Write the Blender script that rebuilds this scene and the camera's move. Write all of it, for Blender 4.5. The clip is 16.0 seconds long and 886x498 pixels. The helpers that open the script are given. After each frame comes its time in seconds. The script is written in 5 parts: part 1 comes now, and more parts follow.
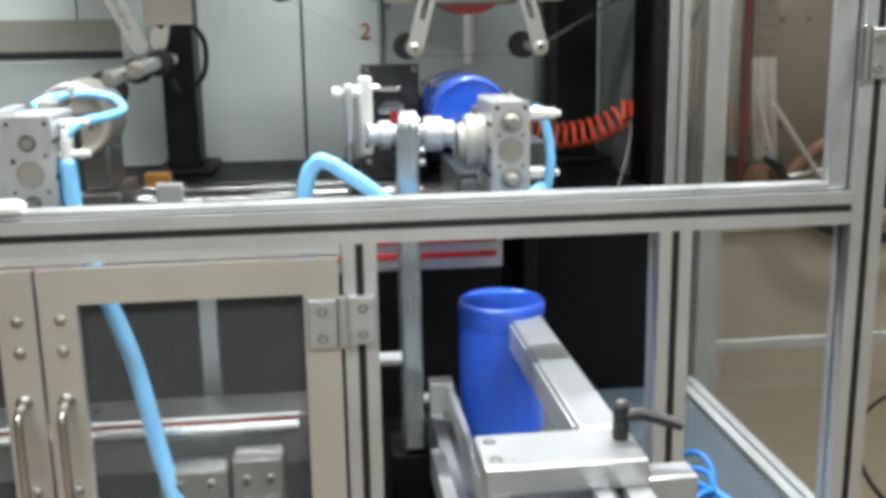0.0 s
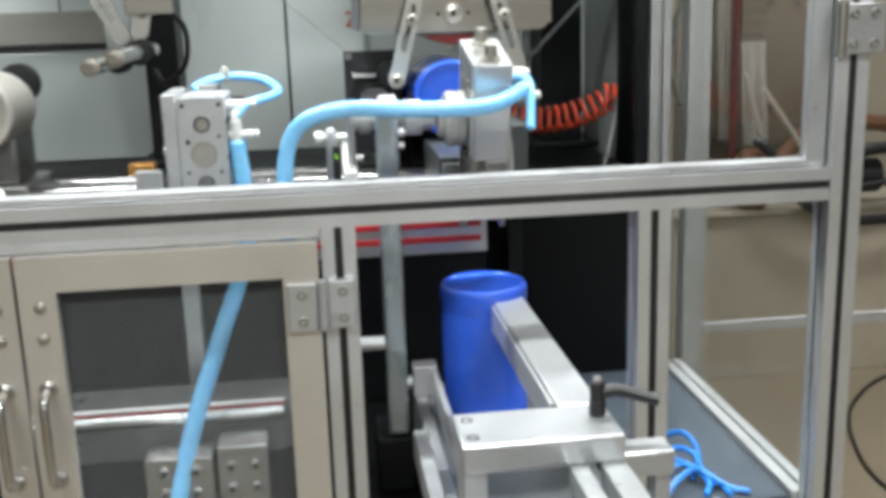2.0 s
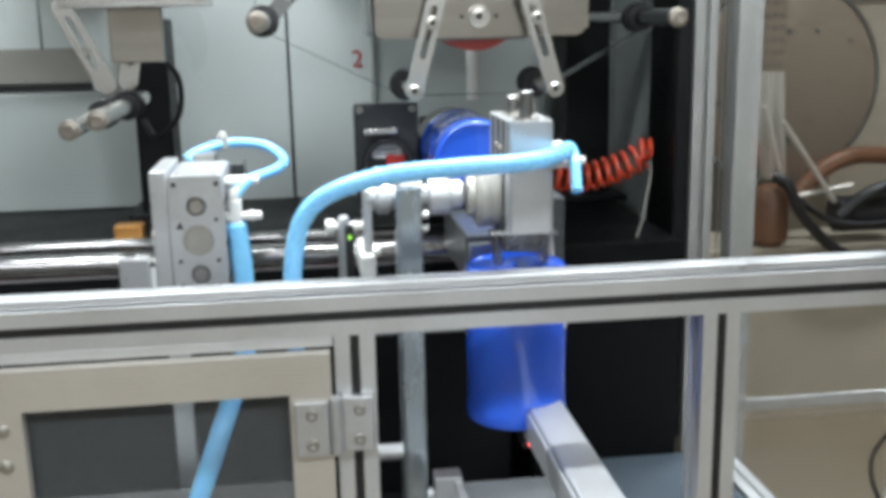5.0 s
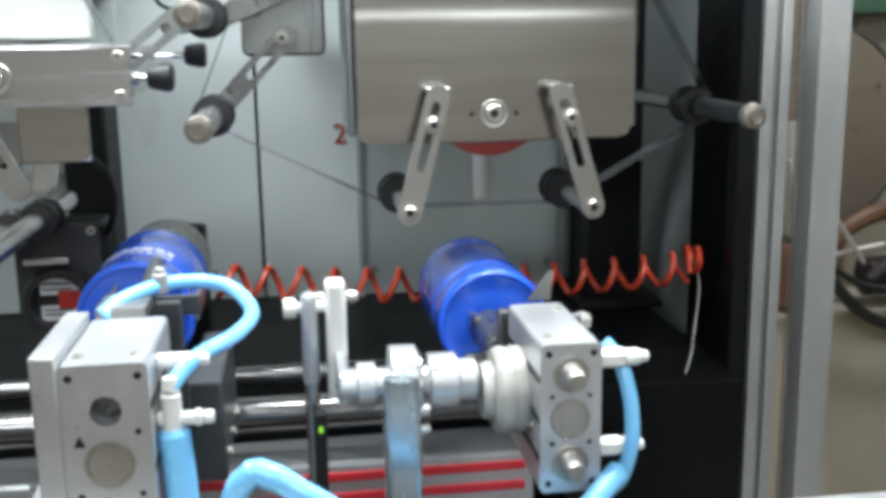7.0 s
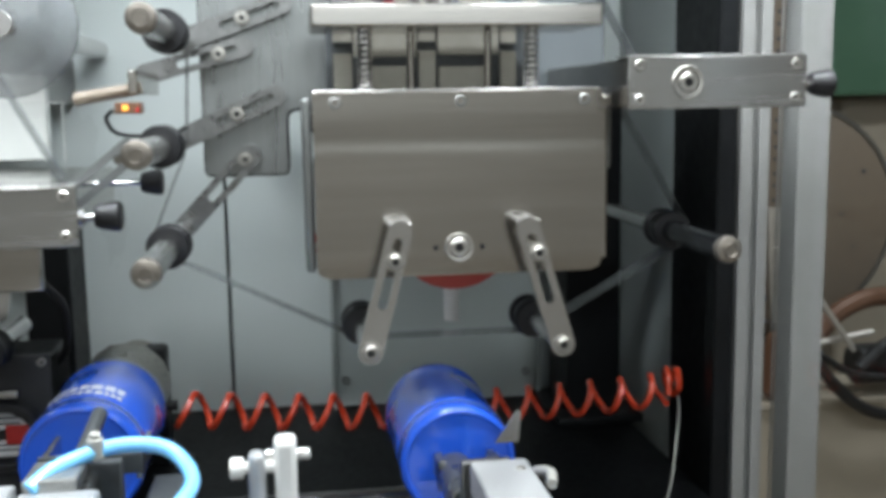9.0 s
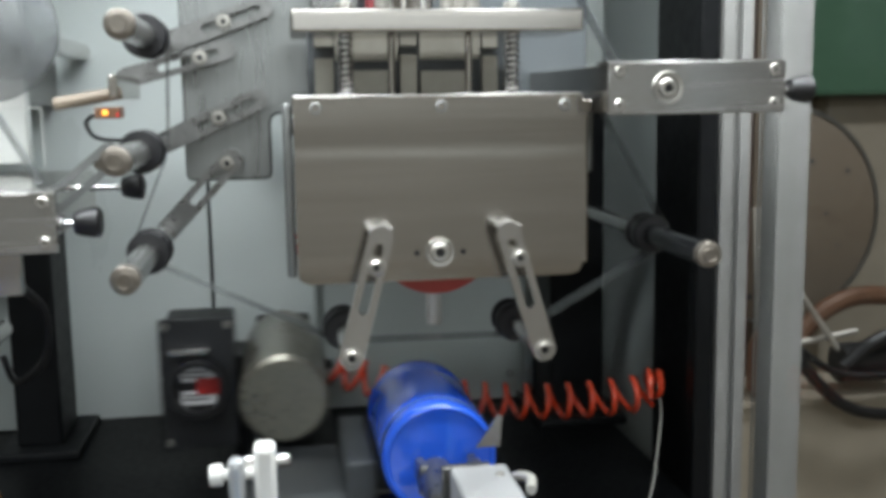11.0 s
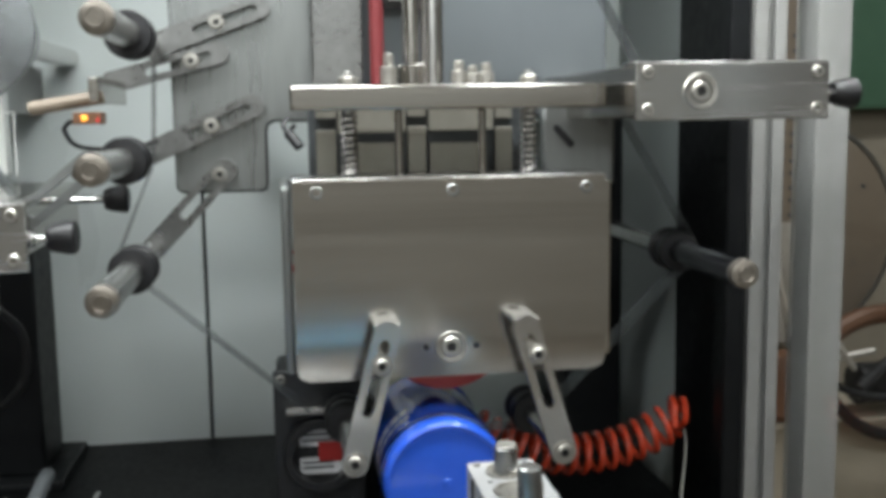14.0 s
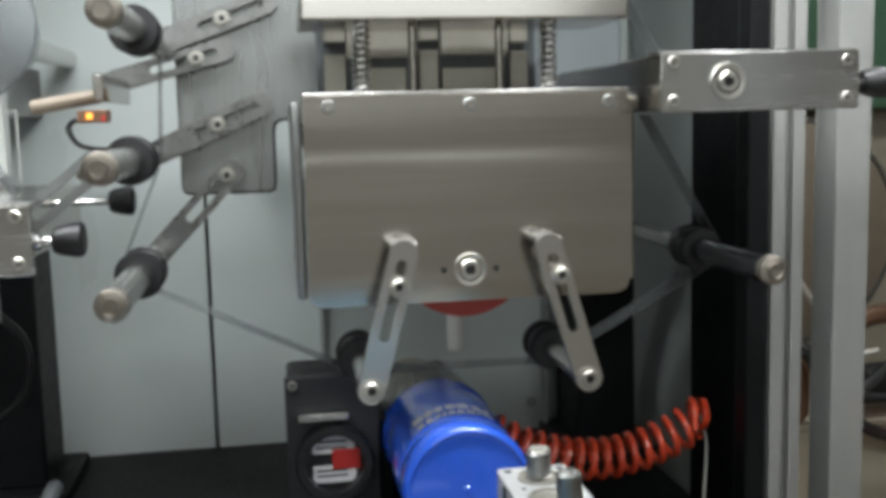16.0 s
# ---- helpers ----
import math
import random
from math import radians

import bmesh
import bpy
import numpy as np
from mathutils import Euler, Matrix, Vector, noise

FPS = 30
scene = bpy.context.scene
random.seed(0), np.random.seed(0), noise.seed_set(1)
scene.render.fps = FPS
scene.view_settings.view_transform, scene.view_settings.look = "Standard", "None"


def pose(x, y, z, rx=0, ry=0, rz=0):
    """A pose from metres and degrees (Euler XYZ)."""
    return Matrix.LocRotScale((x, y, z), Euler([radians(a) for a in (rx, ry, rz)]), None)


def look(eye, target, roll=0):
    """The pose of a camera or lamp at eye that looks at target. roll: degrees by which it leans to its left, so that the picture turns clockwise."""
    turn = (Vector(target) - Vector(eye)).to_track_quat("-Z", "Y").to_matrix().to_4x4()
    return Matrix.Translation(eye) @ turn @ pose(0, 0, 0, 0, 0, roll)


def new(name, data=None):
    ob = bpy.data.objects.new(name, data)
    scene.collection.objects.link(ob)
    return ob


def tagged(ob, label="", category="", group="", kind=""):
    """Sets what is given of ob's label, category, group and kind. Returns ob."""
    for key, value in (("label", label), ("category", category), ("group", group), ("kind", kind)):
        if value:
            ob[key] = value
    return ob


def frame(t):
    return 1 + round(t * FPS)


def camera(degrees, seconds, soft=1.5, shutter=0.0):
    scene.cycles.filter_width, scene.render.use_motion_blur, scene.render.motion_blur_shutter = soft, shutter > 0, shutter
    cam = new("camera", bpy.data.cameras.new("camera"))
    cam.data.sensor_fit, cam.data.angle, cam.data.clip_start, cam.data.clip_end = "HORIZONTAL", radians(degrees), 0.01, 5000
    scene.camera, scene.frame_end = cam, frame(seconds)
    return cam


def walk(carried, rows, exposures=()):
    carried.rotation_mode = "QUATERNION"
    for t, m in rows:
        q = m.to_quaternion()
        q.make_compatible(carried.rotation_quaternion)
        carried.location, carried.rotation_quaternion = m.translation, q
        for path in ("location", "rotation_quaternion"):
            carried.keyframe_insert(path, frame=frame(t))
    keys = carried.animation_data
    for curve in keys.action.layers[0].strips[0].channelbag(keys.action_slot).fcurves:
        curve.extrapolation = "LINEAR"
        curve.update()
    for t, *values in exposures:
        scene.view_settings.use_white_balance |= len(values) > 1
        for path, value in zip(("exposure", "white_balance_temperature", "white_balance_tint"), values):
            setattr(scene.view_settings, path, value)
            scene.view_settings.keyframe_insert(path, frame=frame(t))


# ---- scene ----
cam = camera(46.7, 16.0, 4.5, 0.5)
PATH = [
    (0, (0.233, 0.323, 1.427), (0.456, 2.259, 0.978), -0.9),
    (0.5, (0.241, 0.324, 1.424), (0.456, 2.256, 0.955), -1.6),
    (1, (0.243, 0.321, 1.421), (0.462, 2.251, 0.944), -1.8),
    (1.5, (0.248, 0.32, 1.417), (0.468, 2.251, 0.943), -1.8),
    (2, (0.252, 0.317, 1.416), (0.478, 2.249, 0.953), -1.8),
    (2.5, (0.252, 0.314, 1.42), (0.488, 2.246, 0.958), -1.7),
    (3, (0.248, 0.314, 1.429), (0.498, 2.242, 0.958), -1.6),
    (3.2, (0.244, 0.315, 1.434), (0.501, 2.241, 0.958), -1.6),
    (5.3, (0.237, 0.529, 1.488), (0.469, 2.465, 1.042), -0.9),
    (5.5, (0.247, 0.554, 1.502), (0.464, 2.489, 1.046), -0.9),
    (6, (0.258, 0.643, 1.522), (0.478, 2.583, 1.084), -1.1),
    (6.5, (0.269, 0.733, 1.535), (0.502, 2.677, 1.127), -1.3),
    (7, (0.266, 0.806, 1.541), (0.529, 2.745, 1.127), -0.9),
    (7.5, (0.28, 0.859, 1.539), (0.541, 2.819, 1.239), -0.8),
    (8, (0.288, 0.865, 1.574), (0.555, 2.826, 1.286), -0.8),
    (8.5, (0.298, 0.857, 1.592), (0.564, 2.817, 1.298), -0.9),
    (9, (0.3, 0.852, 1.597), (0.582, 2.811, 1.309), -0.9),
    (9.5, (0.305, 0.846, 1.602), (0.594, 2.803, 1.31), -0.9),
    (10, (0.304, 0.845, 1.604), (0.607, 2.8, 1.31), -0.9),
    (12.5, (0.317, 0.889, 1.599), (0.62, 2.846, 1.316), -0.8),
    (13, (0.32, 0.909, 1.595), (0.614, 2.868, 1.319), -0.8),
    (13.5, (0.316, 0.922, 1.594), (0.613, 2.881, 1.324), -0.8),
    (14, (0.313, 0.93, 1.594), (0.612, 2.89, 1.332), -0.8),
    (14.5, (0.312, 0.935, 1.595), (0.61, 2.896, 1.336), -0.9),
    (15, (0.31, 0.942, 1.594), (0.609, 2.903, 1.34), -0.9),
    (15.5, (0.308, 0.948, 1.595), (0.606, 2.909, 1.34), -1.1),
    (16, (0.296, 0.96, 1.585), (0.61, 2.919, 1.335), -1.4),
]
EXPOSURE = [(0, 0.20, 6600, 10), (3, 0.23, 6580, 10), (5.5, 0.26, 6300, 10), (6.5, 0.10, 6280, 10), (7.5, -0.06, 6280, 10), (9, -0.29, 6280, 10), (10, -0.31, 6320, 10), (12.5, -0.50, 6560, 10), (13.5, -0.50, 6580, 10), (16, -0.45, 6560, 10)]
walk(cam, [(t, look(eye, target, roll)) for t, eye, target, roll in PATH], EXPOSURE)

# ---- world, light ----
FLOOR = 0.1
world = bpy.data.worlds.new("world")
scene.world = world
world.use_nodes = True
world.node_tree.nodes["Background"].inputs[0].default_value = (0.75, 0.85, 1.0, 1)
world.node_tree.nodes["Background"].inputs[1].default_value = 0.05


def area_lamp(name, eye, target, sx, sy, watts, colour):
    d = bpy.data.lights.new(name, "AREA")
    d.shape, d.size, d.size_y, d.energy, d.color = "RECTANGLE", sx, sy, watts, colour
    ob = new(name, d)
    ob.matrix_world = look(eye, target)
    return ob


area_lamp("machine_tube_light", (0.24, 1.60, 2.12), (0.24, 1.72, 1.3), 1.3, 0.05, 31, (0.93, 0.985, 1.0))
for i, (lx, ly) in enumerate(((-0.6, -0.6), (1.6, -0.6), (2.4, 2.6), (-1.4, 2.4))):
    area_lamp("ceiling_tube_light", (lx, ly, 3.3), (lx, ly + 0.3, 0), 1.3, 0.3, 54, (0.935, 0.985, 1.0))

# Added fill lamp, no real source: gives the front-facing steel and cups their sheen.
area_lamp("added_front_fill_light", (0.4, -3.4, 2.5), (0.4, 0, 1.6), 3.4, 0.7, 28, (0.92, 0.99, 1.0))

# ---- materials ----


def mat(name, col, metal=0.0, rough=0.5, var=0.12, scale=40.0, bump=0.15, stretch=(1, 1, 1), coat=0.0, trans=0.0, rvar=0.12, sss=0.0, spec=0.5, band=False, fw=1.0, emit=None, ior=1.5, alpha=1.0):
    m = bpy.data.materials.new(name)
    m.use_nodes = True
    nt = m.node_tree
    n, lk = nt.nodes, nt.links
    b = n["Principled BSDF"]
    co = n.new("ShaderNodeTexCoord")
    mp = n.new("ShaderNodeMapping")
    mp.inputs["Scale"].default_value = stretch
    lk.new(co.outputs["Object"], mp.inputs["Vector"])
    fine = n.new("ShaderNodeTexNoise")
    fine.inputs["Scale"].default_value, fine.inputs["Detail"].default_value = scale * 6, 6
    big = n.new("ShaderNodeTexNoise")
    big.inputs["Scale"].default_value, big.inputs["Detail"].default_value = scale * 0.35, 4
    lk.new(mp.outputs["Vector"], fine.inputs["Vector"])
    lk.new((mp if band else co).outputs["Vector" if band else "Object"], big.inputs["Vector"])
    mixn = n.new("ShaderNodeMath")
    mixn.operation = "ADD"
    soft_fine = n.new("ShaderNodeMapRange")
    soft_fine.inputs["To Min"].default_value, soft_fine.inputs["To Max"].default_value = 0.5 - 0.5 * fw, 0.5 + 0.5 * fw
    lk.new(fine.outputs["Fac"], soft_fine.inputs["Value"])
    lk.new(soft_fine.outputs["Result"], mixn.inputs[0])
    lk.new(big.outputs["Fac"], mixn.inputs[1])
    ramp = n.new("ShaderNodeValToRGB")
    ramp.color_ramp.elements[0].position, ramp.color_ramp.elements[1].position = 0.3, 0.7
    lo, hi = [max(c * (1 - var), 0) for c in col], [min(c * (1 + var), 1) for c in col]
    ramp.color_ramp.elements[0].color, ramp.color_ramp.elements[1].color = (*lo, 1), (*hi, 1)
    half = n.new("ShaderNodeMath")
    half.operation = "MULTIPLY"
    half.inputs[1].default_value = 0.5
    lk.new(mixn.outputs[0], half.inputs[0])
    lk.new(half.outputs[0], ramp.inputs["Fac"])
    lk.new(ramp.outputs["Color"], b.inputs["Base Color"])
    rr = n.new("ShaderNodeMapRange")
    rr.inputs["From Min"].default_value, rr.inputs["From Max"].default_value = 0.3, 0.7
    rr.inputs["To Min"].default_value, rr.inputs["To Max"].default_value = max(rough - rvar, 0.02), min(rough + rvar, 1)
    lk.new(half.outputs[0], rr.inputs["Value"])
    lk.new(rr.outputs["Result"], b.inputs["Roughness"])
    if bump:
        bp = n.new("ShaderNodeBump")
        bp.inputs["Strength"].default_value, bp.inputs["Distance"].default_value = bump, 0.001
        lk.new(fine.outputs["Fac"], bp.inputs["Height"])
        lk.new(bp.outputs["Normal"], b.inputs["Normal"])
    b.inputs["Metallic"].default_value = metal
    b.inputs["Specular IOR Level"].default_value = spec
    b.inputs["Coat Weight"].default_value = coat
    b.inputs["Transmission Weight"].default_value = trans
    b.inputs["IOR"].default_value = ior
    b.inputs["Alpha"].default_value = alpha
    if sss:
        b.inputs["Subsurface Weight"].default_value = sss
        b.inputs["Subsurface Radius"].default_value = (0.01, 0.02, 0.04)
        b.inputs["Subsurface Scale"].default_value = 0.3
    if emit:
        b.inputs["Emission Color"].default_value, b.inputs["Emission Strength"].default_value = (*emit[:3], 1), emit[3]
    return m


ALU = mat("anodised_aluminium", (0.62, 0.63, 0.64), 0.75, 0.38, 0.06, 30, 0.05)
ALU_RAW = mat("milled_aluminium", (0.52, 0.53, 0.54), 0.75, 0.36, 0.08, 40, 0.1)
STEEL = mat("brushed_stainless", (0.50, 0.478, 0.445), 1.0, 0.18, 0.30, 9, 0.03, (0.10, 1, 4.5), rvar=0.08, band=True, fw=0.35)
SHEET = mat("door_stainless_sheet", (0.56, 0.53, 0.48), 0.6, 0.4, 0.08, 20, 0.08, (1, 1, 8))
CHROME = mat("polished_chrome", (0.58, 0.57, 0.555), 1.0, 0.24, 0.06, 12, 0.004, rvar=0.04, fw=0.25)
DARKSTEEL = mat("dark_ground_steel", (0.26, 0.26, 0.25), 0.9, 0.35, 0.2, 25, 0.15)
# Slow upright tone bands put the glossy wall's soft reflections into its colour.
PAINT = mat("pale_green_grey_paint", (0.62, 0.665, 0.65), 0.0, 0.28, 0.035, 5, 0.004, (1.0, 1.0, 0.35), coat=0.3, rvar=0.025, band=True, fw=0.08)
BLACKPAINT = mat("black_satin_paint", (0.005, 0.0055, 0.006), 0.0, 0.45, 0.3, 12, 0.1, spec=0.16)
BLACKBED = mat("black_oxide_deck", (0.003, 0.0033, 0.0036), 0.0, 0.45, 0.3, 20, 0.1, spec=0.12)
GREYGREEN = mat("mid_grey_green_paint", (0.38, 0.415, 0.40), 0.0, 0.35, 0.025, 5, 0.015, coat=0.2, rvar=0.06)
RUST = mat("orange_brown_paint", (0.13, 0.062, 0.032), 0.1, 0.45, 0.2, 20, 0.1)
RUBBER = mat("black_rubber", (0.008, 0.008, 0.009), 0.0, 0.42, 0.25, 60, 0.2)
BLUE = mat("blue_plastic", (0.022, 0.098, 0.60), 0.0, 0.12, 0.06, 30, 0.012, coat=0.7, sss=0.06, rvar=0.04)
PRINT = mat("silver_foil_print", (0.72, 0.76, 0.84), 0.25, 0.3, 0.1, 80, 0.0)
HOSE = mat("pale_blue_hose", (0.20, 0.52, 0.82), 0.0, 0.25, 0.06, 50, 0.02, coat=0.5, sss=0.25, rvar=0.05)
HOSE2 = mat("bright_blue_air_tube", (0.015, 0.17, 0.55), 0.0, 0.3, 0.08, 50, 0.02, coat=0.3)
ORANGE = mat("orange_red_coil_tube", (0.44, 0.042, 0.014), 0.0, 0.28, 0.1, 60, 0.02, coat=0.4)
REDPAD = mat("red_silicone", (0.42, 0.05, 0.035), 0.0, 0.5, 0.12, 50, 0.1)
REDSTRIP = mat("red_cover_strip", (0.45, 0.02, 0.03), 0.0, 0.4, 0.1, 40, 0.05)
WHITEPL = mat("white_plastic", (0.64, 0.63, 0.60), 0.0, 0.35, 0.05, 50, 0.05, coat=0.2)
LABELW = mat("white_label", (0.7, 0.7, 0.7), 0.0, 0.5, 0.06, 60, 0.0)
REDLABEL = mat("red_label", (0.42, 0.02, 0.016), 0.0, 0.5, 0.06, 60, 0.0)
FOIL = mat("clear_silver_foil", (0.27, 0.285, 0.295), 0.8, 0.14, 0.5, 50, 0.15, alpha=0.42)
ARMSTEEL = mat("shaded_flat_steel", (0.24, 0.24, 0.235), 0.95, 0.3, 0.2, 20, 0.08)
RODSTEEL = mat("dark_ground_rod", (0.17, 0.166, 0.165), 0.85, 0.15, 0.2, 30, 0.03, rvar=0.06)
PALESTEEL = mat("pale_brushed_plate", (0.27, 0.28, 0.275), 0.9, 0.3, 0.28, 12, 0.06, (2.2, 1, 0.25), band=True, fw=0.4)
GLASS = mat("clear_acrylic", (0.96, 0.97, 0.97), 0.0, 0.03, 0.02, 10, 0.0, trans=1.0, rvar=0.01, ior=1.15)
PANE = mat("hazy_clear_acrylic", (0.72, 0.75, 0.77), 0.0, 0.05, 0.05, 10, 0.0, trans=0.965, rvar=0.03, ior=1.2)
JOINT = mat("cream_turned_plastic", (0.34, 0.33, 0.30), 0.1, 0.35, 0.12, 60, 0.08)
AMBER = mat("amber_sensor_light", (0.9, 0.35, 0.05), 0.0, 0.4, 0.05, 60, 0.0, emit=(1.0, 0.4, 0.05, 2.0))
REDLED = mat("red_sensor_light", (0.9, 0.05, 0.05), 0.0, 0.4, 0.05, 60, 0.0, emit=(1.0, 0.05, 0.05, 8.0))
# Bright steel; the blue hose's reflection is mixed into its base colour.
BLUETINT = mat("hose_reflection_tinted_steel", (0.40, 0.45, 0.485), 0.85, 0.24, 0.12, 20, 0.02, (1, 1, 0.2))
DARKGREY = mat("dark_grey_machined_block", (0.055, 0.06, 0.063), 0.3, 0.4, 0.2, 30, 0.06)
BRASS = mat("brass", (0.65, 0.33, 0.10), 0.8, 0.35, 0.12, 50, 0.1)
CONCRETE = mat("beige_concrete_floor", (0.20, 0.162, 0.112), 0.0, 0.55, 0.16, 3, 0.3)
WALLP = mat("beige_wall_paint", (0.31, 0.27, 0.21), 0.0, 0.6, 0.1, 3, 0.2)
# Pale only so that the unseen south wall brightens metal facing it.
PALEWALL = mat("pale_reflector_paint", (0.62, 0.60, 0.56), 0.0, 0.6, 0.06, 3, 0.2)
CEIL = mat("white_ceiling", (0.7, 0.7, 0.68), 0.0, 0.7, 0.05, 4, 0.1)
GREYPANEL = mat("blue_grey_panel", (0.25, 0.30, 0.34), 0.1, 0.4, 0.08, 8, 0.05)
TANCARD = mat("tan_disc_sheet", (0.165, 0.132, 0.098), 0.1, 0.45, 0.14, 6, 0.1)
GREENP = mat("green_machine_paint", (0.06, 0.13, 0.08), 0.0, 0.4, 0.15, 8, 0.1)
SCREW = mat("dull_zinc_screw", (0.40, 0.385, 0.35), 0.9, 0.38, 0.15, 60, 0.03)
COVERGREY = mat("mid_grey_cover_paint", (0.23, 0.255, 0.245), 0.0, 0.35, 0.04, 5, 0.01, (1.2, 1.2, 0.12), coat=0.2, rvar=0.06, band=True, fw=0.3)
FEEDSTEEL = mat("pale_satin_steel", (0.46, 0.455, 0.44), 0.95, 0.24, 0.12, 16, 0.03, (0.2, 1, 5), band=True, fw=0.5)
CAPSTEEL = mat("dull_brown_roller_cap", (0.30, 0.27, 0.235), 0.9, 0.36, 0.2, 40, 0.06)
PLUSH = mat("warm_machined_steel", (0.30, 0.285, 0.245), 0.7, 0.36, 0.22, 14, 0.08, band=True, fw=0.5)
# Darker copy of the aluminium: weaker light on the rear posts, put into colour.
ALU_DIM = mat("dimmed_grey_profile", (0.26, 0.258, 0.248), 0.4, 0.42, 0.08, 20, 0.04)
GLOSSBLACK = mat("glossy_black_sleeve", (0.012, 0.012, 0.015), 0.2, 0.16, 0.2, 30, 0.02, rvar=0.05)
NEARGREY = mat("pale_warm_grey_sheet", (0.54, 0.55, 0.53), 0.2, 0.4, 0.08, 6, 0.02, coat=0.2)
CHARCOAL = mat("charcoal_cast_metal", (0.022, 0.023, 0.025), 0.2, 0.42, 0.25, 30, 0.06)
MANDREL = mat("olive_turned_steel", (0.23, 0.22, 0.18), 0.75, 0.33, 0.2, 25, 0.06)
COLSTEEL = mat("blue_grey_brushed_column", (0.18, 0.198, 0.21), 0.85, 0.33, 0.16, 8, 0.02, (0.6, 1, 0.3), rvar=0.08, band=True, fw=0.3)
STONE = mat("warm_grey_recess_paint", (0.30, 0.29, 0.26), 0.0, 0.5, 0.08, 6, 0.05)
TRAY = mat("slate_grey_panel", (0.045, 0.058, 0.072), 0.0, 0.5, 0.25, 9, 0.05, spec=0.3)
CLOTH = mat("dusty_clear_sheet", (0.34, 0.315, 0.275), 0.0, 0.4, 0.16, 5, 0.1)
GREENLED = mat("green_switch_light", (0.3, 0.8, 0.05), 0.0, 0.4, 0.05, 60, 0.0, emit=(0.45, 1.0, 0.05, 0.25))
DULLRED = mat("dull_red_paint", (0.12, 0.014, 0.016), 0.0, 0.45, 0.15, 30, 0.05)
BELT = mat("grey_conveyor_belt", (0.075, 0.08, 0.085), 0.0, 0.5, 0.15, 60, 0.15)

# ---- mesh tools ----
ORG = {}


def finish(bm, name, m, origin):
    bmesh.ops.recalc_face_normals(bm, faces=bm.faces[:])
    for f in bm.faces:
        f.smooth = f.material_index == 0
        f.material_index = 0
    for e in bm.edges:
        e.smooth = len(e.link_faces) == 2 and e.calc_face_angle(0.0) < 0.6
    bmesh.ops.translate(bm, verts=bm.verts[:], vec=-origin)
    me = bpy.data.meshes.new(name)
    bm.to_mesh(me)
    bm.free()
    me.materials.append(m)
    return me


def thing(name, origin, label="", category="", group="", kind=""):
    ob = new(name)
    ob.empty_display_size = 0.02
    ob.location = origin
    ORG[ob.name] = Vector(origin)
    return tagged(ob, label, category, group, kind)


def part(name, bm, m, parent, label="", origin=None):
    o = Vector(origin) if origin is not None else ORG[parent.name]
    ob = new(name, finish(bm, name, m, o))
    ob.parent = parent
    ob.location = o - ORG[parent.name]
    ORG[ob.name] = o
    return tagged(ob, label)


def solo(name, bm, m, origin, label="", category="", group="", kind=""):
    ob = new(name, finish(bm, name, m, Vector(origin)))
    ob.location = origin
    ORG[ob.name] = Vector(origin)
    return tagged(ob, label, category, group, kind)


def box(x0, x1, y0, y1, z0, z1, bev=0.0015):
    bm = bmesh.new()
    bmesh.ops.create_cube(bm, size=1)
    bmesh.ops.scale(bm, vec=(x1 - x0, y1 - y0, z1 - z0), verts=bm.verts[:])
    bmesh.ops.translate(bm, vec=((x0 + x1) / 2, (y0 + y1) / 2, (z0 + z1) / 2), verts=bm.verts[:])
    if bev:
        bmesh.ops.bevel(bm, geom=bm.edges[:], offset=min(bev, 0.45 * min(x1 - x0, y1 - y0, z1 - z0)), segments=2, affect="EDGES", profile=0.5)
    bm.normal_update()
    for f in bm.faces:
        if max(abs(f.normal.x), abs(f.normal.y), abs(f.normal.z)) > 0.999:
            f.material_index = 1
    return bm


def join(*bms):
    out = bmesh.new()
    for b in bms:
        me = bpy.data.meshes.new("tmp")
        b.to_mesh(me)
        b.free()
        out.from_mesh(me)
        bpy.data.meshes.remove(me)
    return out


def lathe(base, axis, prof, seg=32):
    """A turned piece: prof is (radius, height along axis) from base."""
    bm = bmesh.new()
    q = Vector((0, 0, 1)).rotation_difference(Vector(axis).normalized())
    rings = []
    for r, hgt in prof:
        if r < 1e-6:
            rings.append([bm.verts.new(q @ Vector((0, 0, hgt)) + Vector(base))])
        else:
            rings.append([bm.verts.new(q @ Vector((r * math.cos(2 * math.pi * k / seg), r * math.sin(2 * math.pi * k / seg), hgt)) + Vector(base)) for k in range(seg)])
    for a, b in zip(rings, rings[1:]):
        for k in range(seg):
            k2 = (k + 1) % seg
            if len(a) == 1 and len(b) == 1:
                continue
            if len(a) == 1:
                bm.faces.new((a[0], b[k], b[k2]))
            elif len(b) == 1:
                bm.faces.new((a[k], a[k2], b[0]))
            else:
                bm.faces.new((a[k], a[k2], b[k2], b[k]))
    return bm


def cyl(p0, p1, r, ch=0.0012, seg=28):
    d = Vector(p1) - Vector(p0)
    n = d.length
    ch = min(ch, r * 0.4, n * 0.4)
    return lathe(p0, d, [(0, 0), (r - ch, 0), (r, ch), (r, n - ch), (r - ch, n), (0, n)], seg)


def screw(p, axis, r=0.006, h=0.005, washer=0.0):
    prof = [(0, h - 0.9 * r), (0.5 * r, h - 0.9 * r), (0.52 * r, h), (0.85 * r, h), (r, h - 0.15 * r), (r, 0)]
    bm = lathe(p, axis, prof, 20)
    if washer:
        bm = join(bm, lathe(p, axis, [(0.9 * r, 0.0015), (washer, 0.0015), (washer, -0.0005)], 24))
    return bm


